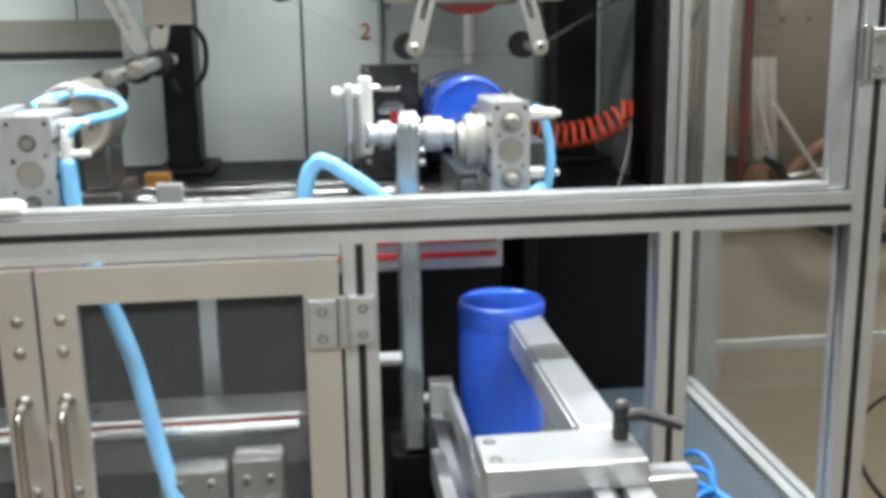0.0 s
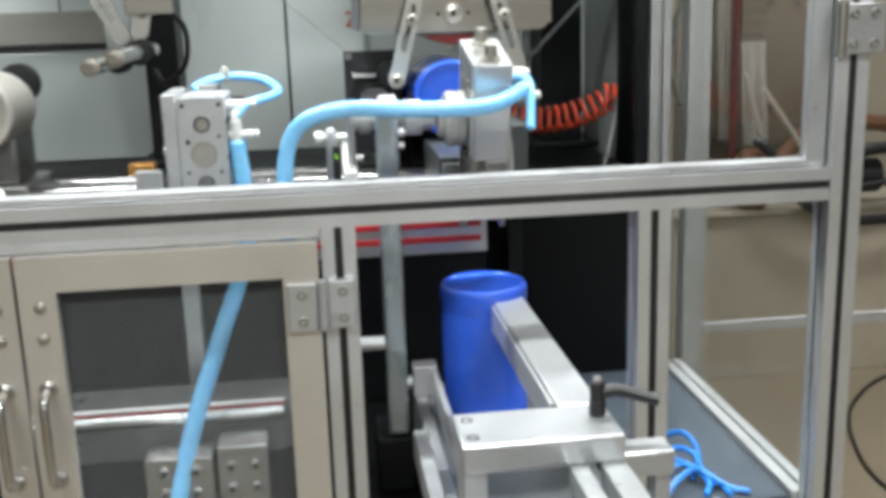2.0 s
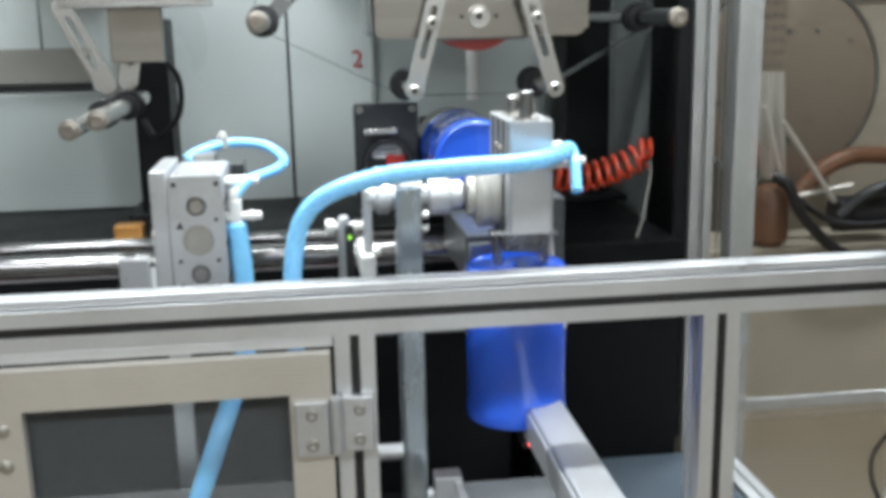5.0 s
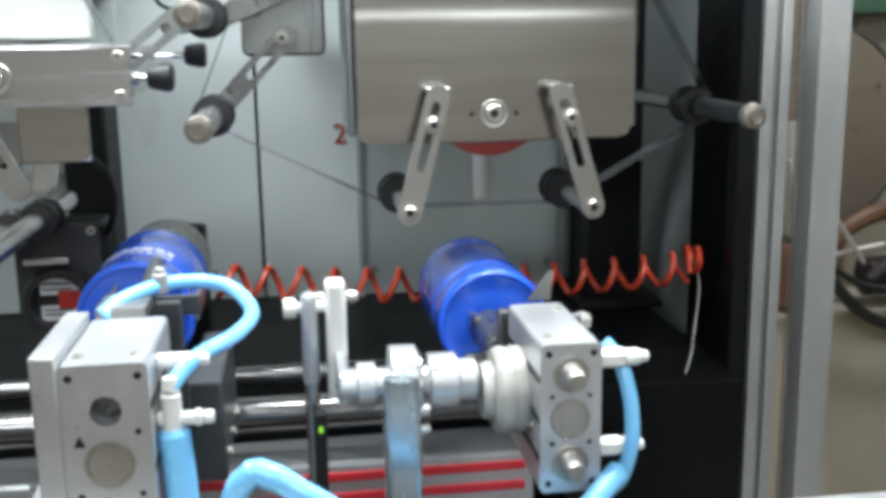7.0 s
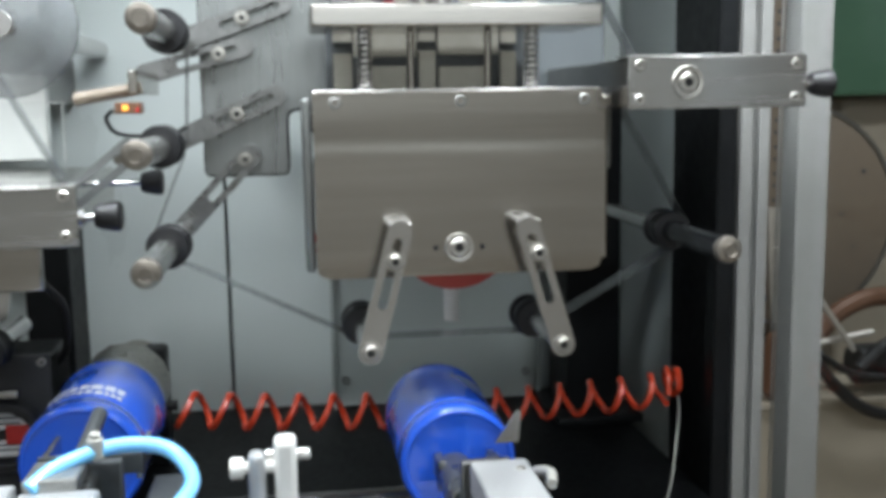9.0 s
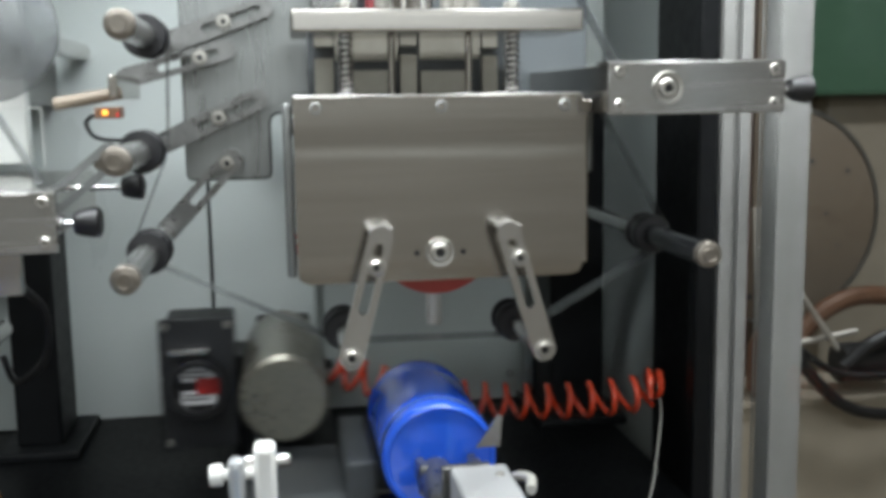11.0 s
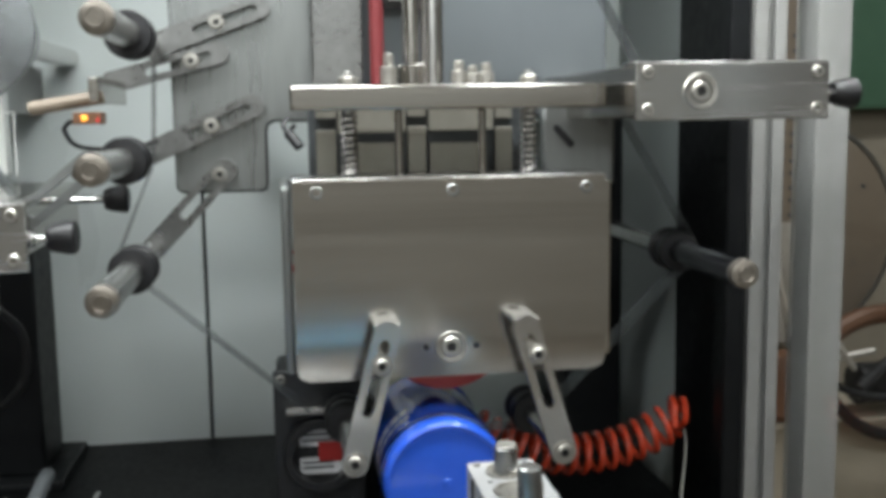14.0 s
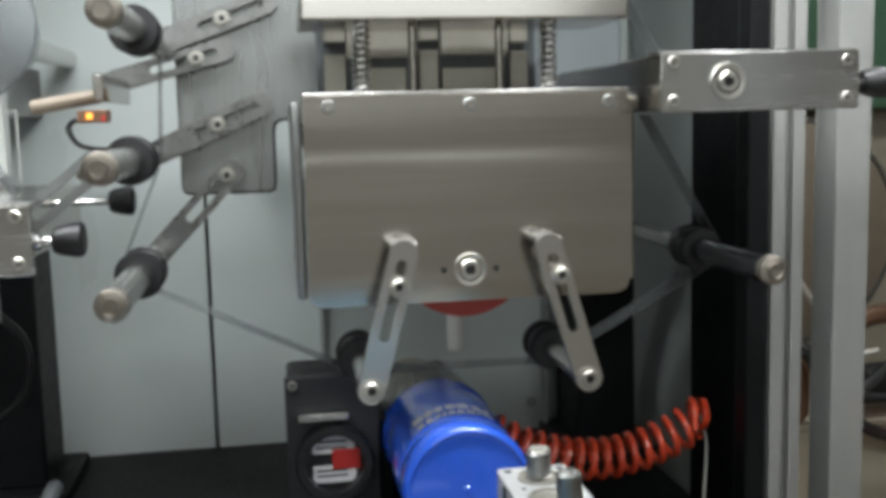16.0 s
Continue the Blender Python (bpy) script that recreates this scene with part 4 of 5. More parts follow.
mo = part("motor", box(0.297, 0.378, 1.905, 2.0, 1.2, 1.345, 0.005), BLACKPAINT, car, "black square drive motor")
part("flange", box(0.2945, 0.3815, 1.8985, 1.9045, 1.196, 1.352, 0.002), CHARCOAL, mo, "charcoal motor flange")
for fx, fz in ((0.302, 1.344), (0.374, 1.344), (0.302, 1.204)):
    part("flange_screw", screw((fx, 1.8985, fz), FRONT, 0.0045, 0.004), SCREW, mo)
part("clamp_bar", box(0.306, 0.352, 1.884, 1.898, 1.312, 1.319, 0.001), CHROME, mo, "small steel clamp bar")
part("hand_ring", lathe((0.338, 1.878, 1.272), (0, 1, 0), [(0.027, 0), (0.034, 0), (0.036, 0.004), (0.036, 0.018), (0.027, 0.020), (0.027, 0)], 40), RUBBER, mo, "black ring cover")
part("ring_back", lathe((0.338, 1.8985, 1.272), FRONT, [(0, 0.001), (0.028, 0.001), (0.028, 0)], 32), RUBBER, mo)
part("label_plate", box(0.318, 0.358, 1.8935, 1.8965, 1.278, 1.296, 0.0005), LABELW, mo, "white motor label")
part("label_plate", box(0.318, 0.358, 1.8935, 1.8965, 1.250, 1.266, 0.0005), LABELW, mo, "white motor label")
part("label_plate", box(0.336, 0.362, 1.893, 1.8960, 1.262, 1.282, 0.0005), REDLABEL, mo, "red motor label")
for dz in (1.283, 1.289, 1.256, 1.261):
    part("label_bar", box(0.321, 0.350, 1.8925, 1.8932, dz, dz + 0.0018, 0), RUBBER, mo)
part("gusset", box(0.375, 0.395, 1.92, 2.0, 1.1725, 1.30, 0.003), BLACKPAINT, car)
part("hose_port", cyl((0.4855, 1.955, 1.275), (0.497, 1.955, 1.275), 0.006), BLACKPAINT, car)

# the empty mandrel of the next carriage
idle = thing("idle_mandrel", (-0.05, 1.8, 1.152), "empty pale turned mandrel ring on a grey stand", "mandrel")
part("ring", lathe((-0.05, 1.75, 1.292), (0, 1, 0), [(0.040, 0.02), (0.040, 0.002), (0.043, 0), (0.048, 0), (0.051, 0.003), (0.051, 0.12), (0.03, 0.125), (0, 0.125), (0, 0.02), (0.040, 0.02)], 48), SHEET, idle, "pale metal ring end")
part("stand", box(-0.085, -0.015, 1.80, 1.90, 1.19, 1.26, 0.004), DARKSTEEL, idle)
part("foot", box(-0.10, 0.0, 1.78, 1.93, 1.16, 1.189, 0.004), DARKSTEEL, idle)
part("drive_disc", lathe((-0.04, 1.94, 1.32), (0, 1, 0), [(0, 0), (0.028, 0), (0.03, 0.003), (0.03, 0.02), (0, 0.02)], 40), RUBBER, idle, "black drive disc")

# ---- transfer gripper (swings about its shaft) ----
AX, AY, AZ = 0.40, 1.525, 1.288
arm_r = thing("transfer_gripper", (AX, AY, AZ), "swinging aluminium twin-rod gripper on a white rotary joint", "gripper")
blk = part("cylinder_block", plate(rounded(0.430, 0.474, 1.212, 1.322, 0.004), [[(0.452 + 0.0095 * math.cos(k * 0.5236), z + 0.0095 * math.sin(k * 0.5236)) for k in range(12)] for z in (1.234, 1.300)], 1.470, 1.58), ALU_RAW, arm_r, "machined aluminium twin cylinder block")
blk_r = blk
part("centre_plug", lathe((0.452, 1.470, 1.267), FRONT, [(0.0148, 0.0004), (0.0142, 0.0014), (0.0122, 0.0014), (0.0118, 0.0002), (0, 0.0003)], 28), SCREW, blk, "round centre plug")
for cz in (1.234, 1.300):
    part("rod_bushing", lathe((0.452, 1.470, cz), FRONT, [(0, 0.019), (0.0062, 0.019), (0.0072, 0.0175), (0.0076, 0.004), (0.0088, 0.003), (0.0092, 0.0005), (0.0118, 0.0005), (0.0122, 0.002), (0.0128, 0.002), (0.0130, 0)], 24), SCREW, blk, "round steel rod end")
for hx in (0.436, 0.468):
    for hz in (1.219, 1.315):
        part("bolt_hole", lathe((hx, 1.470, hz), FRONT, [(0, 0.0004), (0.0025, 0.0004)], 12), RUBBER, blk)
for gx in (0.4295, 0.4745):
    for gz in (1.238, 1.266, 1.296):
        part("groove", box(gx - 0.0006, gx + 0.0006, 1.472, 1.579, gz - 0.0022, gz + 0.0022, 0), RUBBER, blk)
for sz in (1.252, 1.281):
    part("side_screw", screw((0.430, 1.50, sz), LEFT, 0.0038, 0.002), SCREW, blk)
for sx, sz in ((0.4385, 1.249), (0.4655, 1.249), (0.4385, 1.284), (0.4655, 1.284)):
    part("bolt_hole", lathe((sx, 1.470, sz), FRONT, [(0, 0.0004), (0.0018, 0.0004)], 10), RUBBER, blk)
part("top_screw", screw((0.440, 1.49, 1.322), UP, 0.0036, 0.0012), SCREW, blk)
part("top_screw", screw((0.464, 1.56, 1.322), UP, 0.0036, 0.0012), SCREW, blk)
slide_r = part("slide", join(cyl((0.452, 1.562, 1.234), (0.452, 1.63, 1.234), 0.007), cyl((0.452, 1.572, 1.300), (0.452, 1.63, 1.300), 0.007), box(0.4315, 0.4725, 1.628, 1.638, 1.219, 1.306, 0.002), cyl((0.44, 1.638, 1.266), (0.44, 1.722, 1.266), 0.016), box(0.43, 0.468, 1.70, 1.722, 1.235, 1.262, 0.003)), ARMSTEEL, arm_r, "dark gripper slide with two rods")
part("jaw", join(box(0.424, 0.436, 1.705, 1.718, 1.252, 1.28, 0.002), box(0.424, 0.432, 1.705, 1.741, 1.256, 1.276, 0.002)), ARMSTEEL, slide_r)
part("jaw", join(box(0.468, 0.48, 1.705, 1.718, 1.252, 1.28, 0.002), box(0.472, 0.48, 1.705, 1.741, 1.256, 1.276, 0.002)), ARMSTEEL, slide_r)
part("finger_plate", plate([(0.476, 1.29), (0.498, 1.29), (0.500, 1.318), (0.497, 1.319)], [], 1.715, 1.7185), CHROME, slide_r, "bent triangular finger plate")
part("jaw_plate", box(0.415, 0.44, 1.70, 1.704, 1.232, 1.246, 0.001), CHROME, slide_r)
part("rotary_joint", lathe((0.390, AY, 1.278), RIGHT, [(0, 0), (0.020, 0), (0.022, 0.004), (0.022, 0.008), (0.030, 0.009), (0.0325, 0.012), (0.0325, 0.019), (0.031, 0.020), (0.031, 0.022), (0.0325, 0.023), (0.0325, 0.030), (0.030, 0.033), (0.028, 0.040), (0, 0.040)], 36), JOINT, arm_r, "white rotary joint")
part("shaft", join(cyl((0.285, AY, AZ), (0.388, AY, AZ), 0.0125), cyl((0.3505, AY, AZ), (0.372, AY, AZ), 0.021), cyl((0.372, AY, AZ), (0.386, AY, AZ), 0.016), cyl((0.298, AY, AZ), (0.312, AY, AZ), 0.017)), ALU_RAW, arm_r)
lv = part("lever", box(0.278, 0.2945, 1.578, 1.602, 1.258, 1.353, 0.004), WHITEPL, arm_r, "pale lever bar")
part("lever_hole", lathe((0.2865, 1.5779, 1.27), FRONT, [(0, 0.0004), (0.003, 0.0004)], 12), RUBBER, lv)
part("lever_link", box(0.284, 0.293, 1.515, 1.587, 1.276, 1.298, 0.003), ALU_RAW, arm_r)
part("lever_pin", cyl((0.27, 1.594, 1.338), (0.305, 1.594, 1.338), 0.005), CHROME, lv)
for fx, fy, fz in ((0.4745, 1.483, 1.312), (0.4745, 1.488, 1.243)):
    ft = part("air_fitting", join(cyl((fx - 0.010, fy, fz), (fx + 0.012, fy, fz), 0.0075, seg=6), cyl((fx + 0.012, fy, fz), (fx + 0.024, fy, fz), 0.0062), cyl((fx + 0.024, fy, fz), (fx + 0.03, fy, fz), 0.0042)), WHITEPL, arm_r, "white push-in air fitting")
part("air_tube", tube([(0.478, 1.50, 1.318), (0.4865, 1.488, 1.305), (0.491, 1.481, 1.285), (0.492, 1.478, 1.272), (0.492, 1.476, 1.25), (0.488, 1.484, 1.22), (0.484, 1.51, 1.195)], 0.0055, 30, 10), HOSE, arm_r, "pale blue air tube")
part("air_tube", tube([(0.478, 1.55, 1.318), (0.485, 1.58, 1.315), (0.484, 1.62, 1.302), (0.477, 1.645, 1.288)], 0.004, 24, 8), JOINT, arm_r, "thin pale air tube")

std = thing("gripper_stand", (0.33, 1.52, 0.826), "steel upright with a bearing block for the gripper shaft", "stand")
part("post", box(0.318, 0.336, 1.505, 1.545, 0.826, 1.25, 0.002), ALU, std, "aluminium post")
part("front_bar", box(0.3155, 0.3415, 1.488, 1.5025, 0.905, 1.305, 0.004), BLUETINT, std, "flat steel bar tinted blue-grey for the hose's reflection")
part("bearing", join(box(0.322, 0.342, 1.503, 1.547, 1.25, 1.285, 0.004), cyl((0.322, AY, AZ), (0.342, AY, AZ), 0.028)), ALU_RAW, std, "round-topped bearing block")
part("bearing_cap", lathe((0.3422, AY, AZ), RIGHT, [(0.024, -0.003), (0.024, 0.002), (0.022, 0.003), (0.013, 0.003)], 32), CHROME, std)
for bz in (1.258, 1.272):
    part("bolt", screw((0.342, 1.508, bz), RIGHT, 0.005, 0.008), CHROME, std)
part("cross_tube", cyl((0.283, 1.50, 1.02), (0.318, 1.50, 1.02), 0.009), ALU_RAW, std)
part("gear_box", box(0.30, 0.35, 1.49, 1.57, 0.826, 0.90, 0.006), BLACKPAINT, std)
rodt = thing("drive_cylinder", (0.2655, 1.585, 1.1), "slim upright air cylinder with a ball joint", "air cylinder")
part("rod", cyl((0.2655, 1.585, 1.12), (0.2655, 1.585, 1.325), 0.0055), CHROME, rodt)
part("clevis", box(0.259, 0.272, 1.576, 1.594, 1.27, 1.345, 0.005), ALU_RAW, rodt)
part("ball", join(cyl((0.246, 1.585, 1.333), (0.29, 1.585, 1.333), 0.0045), cyl((0.246, 1.585, 1.333), (0.256, 1.585, 1.333), 0.008)), WHITEPL, rodt)
cylb = thing("cylinder_barrel", (0.2655, 1.585, 0.826), "dark air cylinder barrel on the lower deck", "air cylinder")
part("barrel", cyl((0.2655, 1.585, 0.826), (0.2655, 1.585, 1.165), 0.013), DARKSTEEL, cylb)
lamp_b = part("switch", box(0.2665, 0.2755, 1.564, 1.574, 1.15, 1.252, 0.001), RUBBER, cylb, "black reed switch")
part("switch_light", box(0.2695, 0.2725, 1.5628, 1.564, 1.237, 1.242, 0.0004), GREENLED, lamp_b, "glowing green light")

# ---- unloading gripper ----
GX, GY, GZ = 0.122, 1.45, 1.275
arm_l = thing("unloading_gripper", (GX, GY, GZ), "aluminium twin-rod gripper with a looped pale blue hose", "gripper")
blk = part("cylinder_block", plate(rounded(0.097, 0.149, 1.202, 1.330, 0.004), [[(0.123 + 0.0095 * math.cos(k * 0.5236), z + 0.0095 * math.sin(k * 0.5236)) for k in range(12)] for z in (1.2335, 1.3005)], 1.452, 1.555), ALU_RAW, arm_l, "machined aluminium twin cylinder block")
part("back_plate", box(0.080, 0.0965, 1.455, 1.56, 1.205, 1.335, 0.002), ALU_RAW, blk)
part("centre_plug", lathe((0.123, 1.452, 1.267), FRONT, [(0.0152, 0.0004), (0.0148, 0.0012), (0.0128, 0.0012), (0.0124, 0.0002), (0, 0.0003)], 28), SCREW, blk, "round centre plug")
part("arrow_mark", plate([(0.103, 1.279), (0.110, 1.279), (0.1065, 1.286)], [], 1.4512, 1.4521), RUBBER, blk)
for sx, sz in ((0.105, 1.247), (0.141, 1.247), (0.141, 1.287), (0.105, 1.222), (0.141, 1.222)):
    part("bolt_hole", lathe((sx, 1.452, sz), FRONT, [(0, 0.0004), (0.0021, 0.0004)], 10), RUBBER, blk)
for gz in (1.225, 1.262, 1.302):
    part("groove", box(0.1486, 0.1496, 1.455, 1.553, gz - 0.0025, gz + 0.0025, 0), RUBBER, blk)
for sx in (0.106, 0.140):
    part("top_screw", screw((sx, 1.47, 1.330), UP, 0.0036, 0.0012), SCREW, blk)
part("plate_screw", screw((0.080, 1.475, 1.27), LEFT, 0.005, 0.004), SCREW, blk)
for hx in (0.103, 0.143):
    for hz in (1.21, 1.322):
        part("bolt_hole", lathe((hx, 1.452, hz), FRONT, [(0, 0.0004), (0.0025, 0.0004)], 12), RUBBER, blk)
slide_l = part("slide", join(box(0.10, 0.147, 1.598, 1.608, 1.222, 1.316, 0.002), box(0.085, 0.16, 1.608, 1.614, 1.302, 1.318, 0.001), cyl((0.122, 1.56, 1.322), (0.122, 1.66, 1.335), 0.006)), DARKGREY, arm_l, "gripper slide with two rods")
for rz in (1.2335, 1.3005):
    part("guide_rod", cyl((0.123, 1.450, rz), (0.123, 1.5975, rz), 0.0078), CHROME, slide_l, "polished guide rod")
for jx in (0.083, 0.153):
    part("jaw", box(jx + 0.002, jx + 0.006, 1.61, 1.67, 1.297, 1.315, 0.001), CHROME, slide_l, "thin polished jaw plate")
tee = part("tee_fitting", join(cyl((0.158, 1.475, 1.262), (0.158, 1.475, 1.302), 0.0066), cyl((0.158, 1.475, 1.302), (0.1585, 1.477, 1.312), 0.0056), cyl((0.149, 1.475, 1.285), (0.176, 1.475, 1.285), 0.0046), cyl((0.149, 1.49, 1.318), (0.175, 1.49, 1.318), 0.0052), cyl((0.175, 1.49, 1.318), (0.182, 1.49, 1.318), 0.0040), cyl((0.172, 1.475, 1.285), (0.177, 1.475, 1.285), 0.0058, seg=6), cyl((0.177, 1.475, 1.285), (0.184, 1.475, 1.285), 0.0044)), WHITEPL, arm_l, "white tee fitting")
part("hose_loop", tube([(0.158, 1.475, 1.305), (0.172, 1.49, 1.318), (0.197, 1.53, 1.322), (0.205, 1.575, 1.326), (0.185, 1.605, 1.338), (0.15, 1.60, 1.343), (0.118, 1.575, 1.339), (0.105, 1.555, 1.332)], 0.0054, 60, 14), HOSE, arm_l, "looped pale blue hose")
part("elbow_fitting", join(cyl((0.140, 1.594, 1.337), (0.140, 1.594, 1.352), 0.0058), cyl((0.140, 1.594, 1.352), (0.140, 1.594, 1.356), 0.004)), JOINT, arm_l, "pale elbow air fitting")
part("clip", box(0.10, 0.135, 1.555, 1.595, 1.327, 1.338, 0.003), DARKSTEEL, arm_l, "dark hose clip")
hol = thing("lower_gripper_bracket", (0.05, 1.5, 1.15), "small steel angle bracket beside the guide rods", "bracket")
part("angle", join(box(0.046, 0.075, 1.48, 1.487, 1.190, 1.246, 0.002), box(0.048, 0.073, 1.487, 1.662, 1.190, 1.196, 0.001)), ALU_RAW, hol)
ob_ = thing("orange_stop_block", (-0.023, 1.955, 1.15), "small orange stop block on the machine bed", "stop block")
part("block", box(-0.045, -0.005, 1.94, 1.97, 1.15, 1.19, 0.003), BRASS, ob_)
wl = thing("white_cable_tie_mount", (-0.085, 1.38, 1.232), "lumpy white plastic cover lying on the frame rail", "cover")
part("cover", lathe((-0.085, 1.378, 1.2405), UP, [(0.02, 0), (0.02, 0.005), (0.016, 0.009), (0.007, 0.010), (0, 0.010)], 20), WHITEPL, wl)

# ---- conveyor ----
cv = thing("conveyor", (0.44, 1.1, FLOOR), "slim belt conveyor with aluminium guide rails", "conveyor")
part("belt", box(0.372, 0.512, 0.75, 1.62, 0.912, 0.9205, 0.002), BELT, cv, "dark grey belt")
part("side_frame", box(0.355, 0.371, 0.75, 1.60, 0.86, 0.926, 0.002), ALU_RAW, cv)
part("side_frame", box(0.513, 0.529, 0.75, 1.60, 0.86, 0.926, 0.002), ALU_RAW, cv)
part("end_roller", cyl((0.372, 1.62, 0.895), (0.512, 1.62, 0.895), 0.0165), CHROME, cv)
part("bed_plate", box(0.372, 0.512, 0.75, 1.6, 0.862, 0.911, 0.001), DARKSTEEL, cv)
part("guide_bar", box(0.444, 0.482, 1.1355, 1.502, 1.05, 1.074, 0.0025), ALU_RAW, cv, "aluminium guide bar")
part("guide_face", box(0.4405, 0.4435, 1.15, 1.495, 1.04, 1.07, 0.001), ALU, cv)
part("bridge", box(0.350, 0.484, 1.065, 1.135, 1.05, 1.074, 0.0025), ALU_RAW, cv, "aluminium bridge block")
part("bridge_leg", box(0.351, 0.371, 1.07, 1.11, 0.927, 1.0495, 0.002), ALU_RAW, cv)
part("bridge_arm", box(0.484, 0.529, 1.075, 1.105, 1.03, 1.052, 0.002), ALU_RAW, cv)
part("bridge_leg", box(0.514, 0.528, 1.08, 1.10, 0.927, 1.0295, 0.002), ALU_RAW, cv)
part("cross_slide", box(0.436, 0.452, 0.86, 1.0645, 1.03, 1.052, 0.002), ALU_RAW, cv)
part("cross_slide", box(0.462, 0.484, 0.86, 1.0645, 1.03, 1.052, 0.002), ALU_RAW, cv)
part("left_guide", box(0.370, 0.378, 0.95, 1.505, 0.955, 0.985, 0.002), ALU, cv, "thin aluminium side guide")
part("guide_clamp", join(box(0.348, 0.378, 1.49, 1.515, 0.95, 0.99, 0.002), cyl((0.33, 1.50, 0.968), (0.348, 1.50, 0.968), 0.008)), ALU_RAW, cv)
part("left_bar", box(0.335, 0.350, 0.80, 1.36, 0.93, 0.965, 0.002), ALU_RAW, cv)
for sx, sy in ((0.361, 1.082), (0.361, 1.118)):
    part("cap_screw", screw((sx, sy, 1.074), UP, 0.0055, 0.001), CHROME, cv)
part("slot", plate(stadium(0.463, 0, 0.4631, 0.018, 0.004), [], 0, 0.001), RUBBER, cv).matrix_local = pose(0.0, 1.17, 1.0743 - 0.0 - FLOOR, -90, 0, 0) @ Matrix.Translation((0, 0, 0))
lvr = part("clamp_lever", join(cyl((0.472, 1.11, 1.074), (0.472, 1.11, 1.088), 0.007), cyl((0.472, 1.11, 1.088), (0.472, 1.11, 1.104), 0.0065)), RUBBER, cv, "black clamping lever")
part("lever_grip", tube([(0.472, 1.11, 1.093), (0.488, 1.107, 1.096), (0.508, 1.103, 1.091), (0.522, 1.10, 1.087)], 0.0055, 20, 10), RUBBER, lvr)
part("lever_screw", lathe((0.472, 1.11, 1.104), UP, [(0.004, 0), (0.004, 0.004), (0, 0.005)], 12), CHROME, lvr)
eye = part("photo_sensor", box(0.452, 0.464, 1.535, 1.56, 0.996, 1.02, 0.002), RUBBER, cv, "black photo sensor")
part("sensor_light", cyl((0.462, 1.5335, 1.002), (0.462, 1.5355, 1.002), 0.0035), REDLED, eye, "glowing red light")
for lx in (0.365, 0.52):
    for ly in (0.85, 1.30):
        part("leg", box(lx - 0.014, lx + 0.014, ly - 0.014, ly + 0.014, FLOOR, 0.8595, 0.002), ALU, cv)

# loose air tubes beside the conveyor
tubes = thing("air_tube_bundle", (0.68, 1.45, 0.827), "tangle of bright blue air tubes on the slate tray", "air tubes")
for pts in ([(0.650, 1.525, 0.831), (0.668, 1.517, 0.858), (0.690, 1.50, 0.873), (0.703, 1.48, 0.862), (0.700, 1.463, 0.842), (0.688, 1.452, 0.831)],
            [(0.642, 1.46, 0.831), (0.664, 1.472, 0.850), (0.688, 1.458, 0.846), (0.706, 1.437, 0.840), (0.725, 1.418, 0.833), (0.745, 1.408, 0.831)],
            [(0.645, 1.435, 0.831), (0.668, 1.450, 0.853), (0.694, 1.452, 0.842), (0.702, 1.43, 0.835), (0.690, 1.408, 0.831)],
            [(0.652, 1.49, 0.831), (0.676, 1.488, 0.857), (0.695, 1.47, 0.858), (0.699, 1.45, 0.845), (0.712, 1.43, 0.831)],
            [(0.640, 1.41, 0.831), (0.660, 1.425, 0.845), (0.682, 1.437, 0.851), (0.706, 1.455, 0.838), (0.716, 1.44, 0.832), (0.72, 1.405, 0.831)]):
    part("tube", tube(pts, 0.0036, 60, 8), HOSE2, tubes)

# ---- workshop beyond the side ----
DX, DY, DZ = 1.86, 3.9, 1.215
dm = thing("disc_machine", (1.7, 3.9, FLOOR), "tan machine with a large drilled disc and black hoses", "machine")
part("disc", lathe((DX, DY, DZ), (0, 1, 0), [(0, 0), (0.335, 0), (0.35, 0.008), (0.35, 0.04), (0.335, 0.05), (0, 0.05)], 64), TANCARD, dm, "large tan disc")
part("rim", lathe((DX, DY - 0.004, DZ), (0, 1, 0), [(0.342, 0), (0.353, 0), (0.353, 0.06), (0.342, 0.06), (0.342, 0)], 64), DARKSTEEL, dm)
part("axle", cyl((DX, DY + 0.04, DZ), (DX, 4.3, DZ), 0.06), DARKSTEEL, dm)
part("stand", box(1.68, 2.0, 4.2, 4.35, FLOOR, 1.3, 0.01), TANCARD, dm)
for k in range(13):
    a, rr = k * 0.9712, 0.17 + 0.035 * (k % 4)
    part("drilled_hole", lathe((DX + rr * math.cos(a), DY, DZ + rr * math.sin(a)), FRONT, [(0, 0.001), (0.006 + 0.002 * (k % 3), 0.001)], 12), DARKGREY, dm)
part("perforated_strip", box(1.72, 1.81, 3.78, 3.80, 1.25, 2.1, 0.002), TANCARD, dm, "dull perforated strip")
for k in range(44):
    part("strip_hole", lathe((1.738 + 0.027 * (k % 3), 3.7795, 1.28 + 0.04 * (k // 3) + 0.004 * (k % 2)), FRONT, [(0, 0.0005), (0.006, 0.0005)], 10), DARKGREY, dm)
part("strip_leg", box(1.756, 1.770, 3.80, 3.814, FLOOR, 2.1, 0.003), STONE, dm)
part("red_post", cyl((1.695, 3.77, 0.706), (1.695, 3.77, 2.05), 0.009), DULLRED, dm, "red-brown painted post")


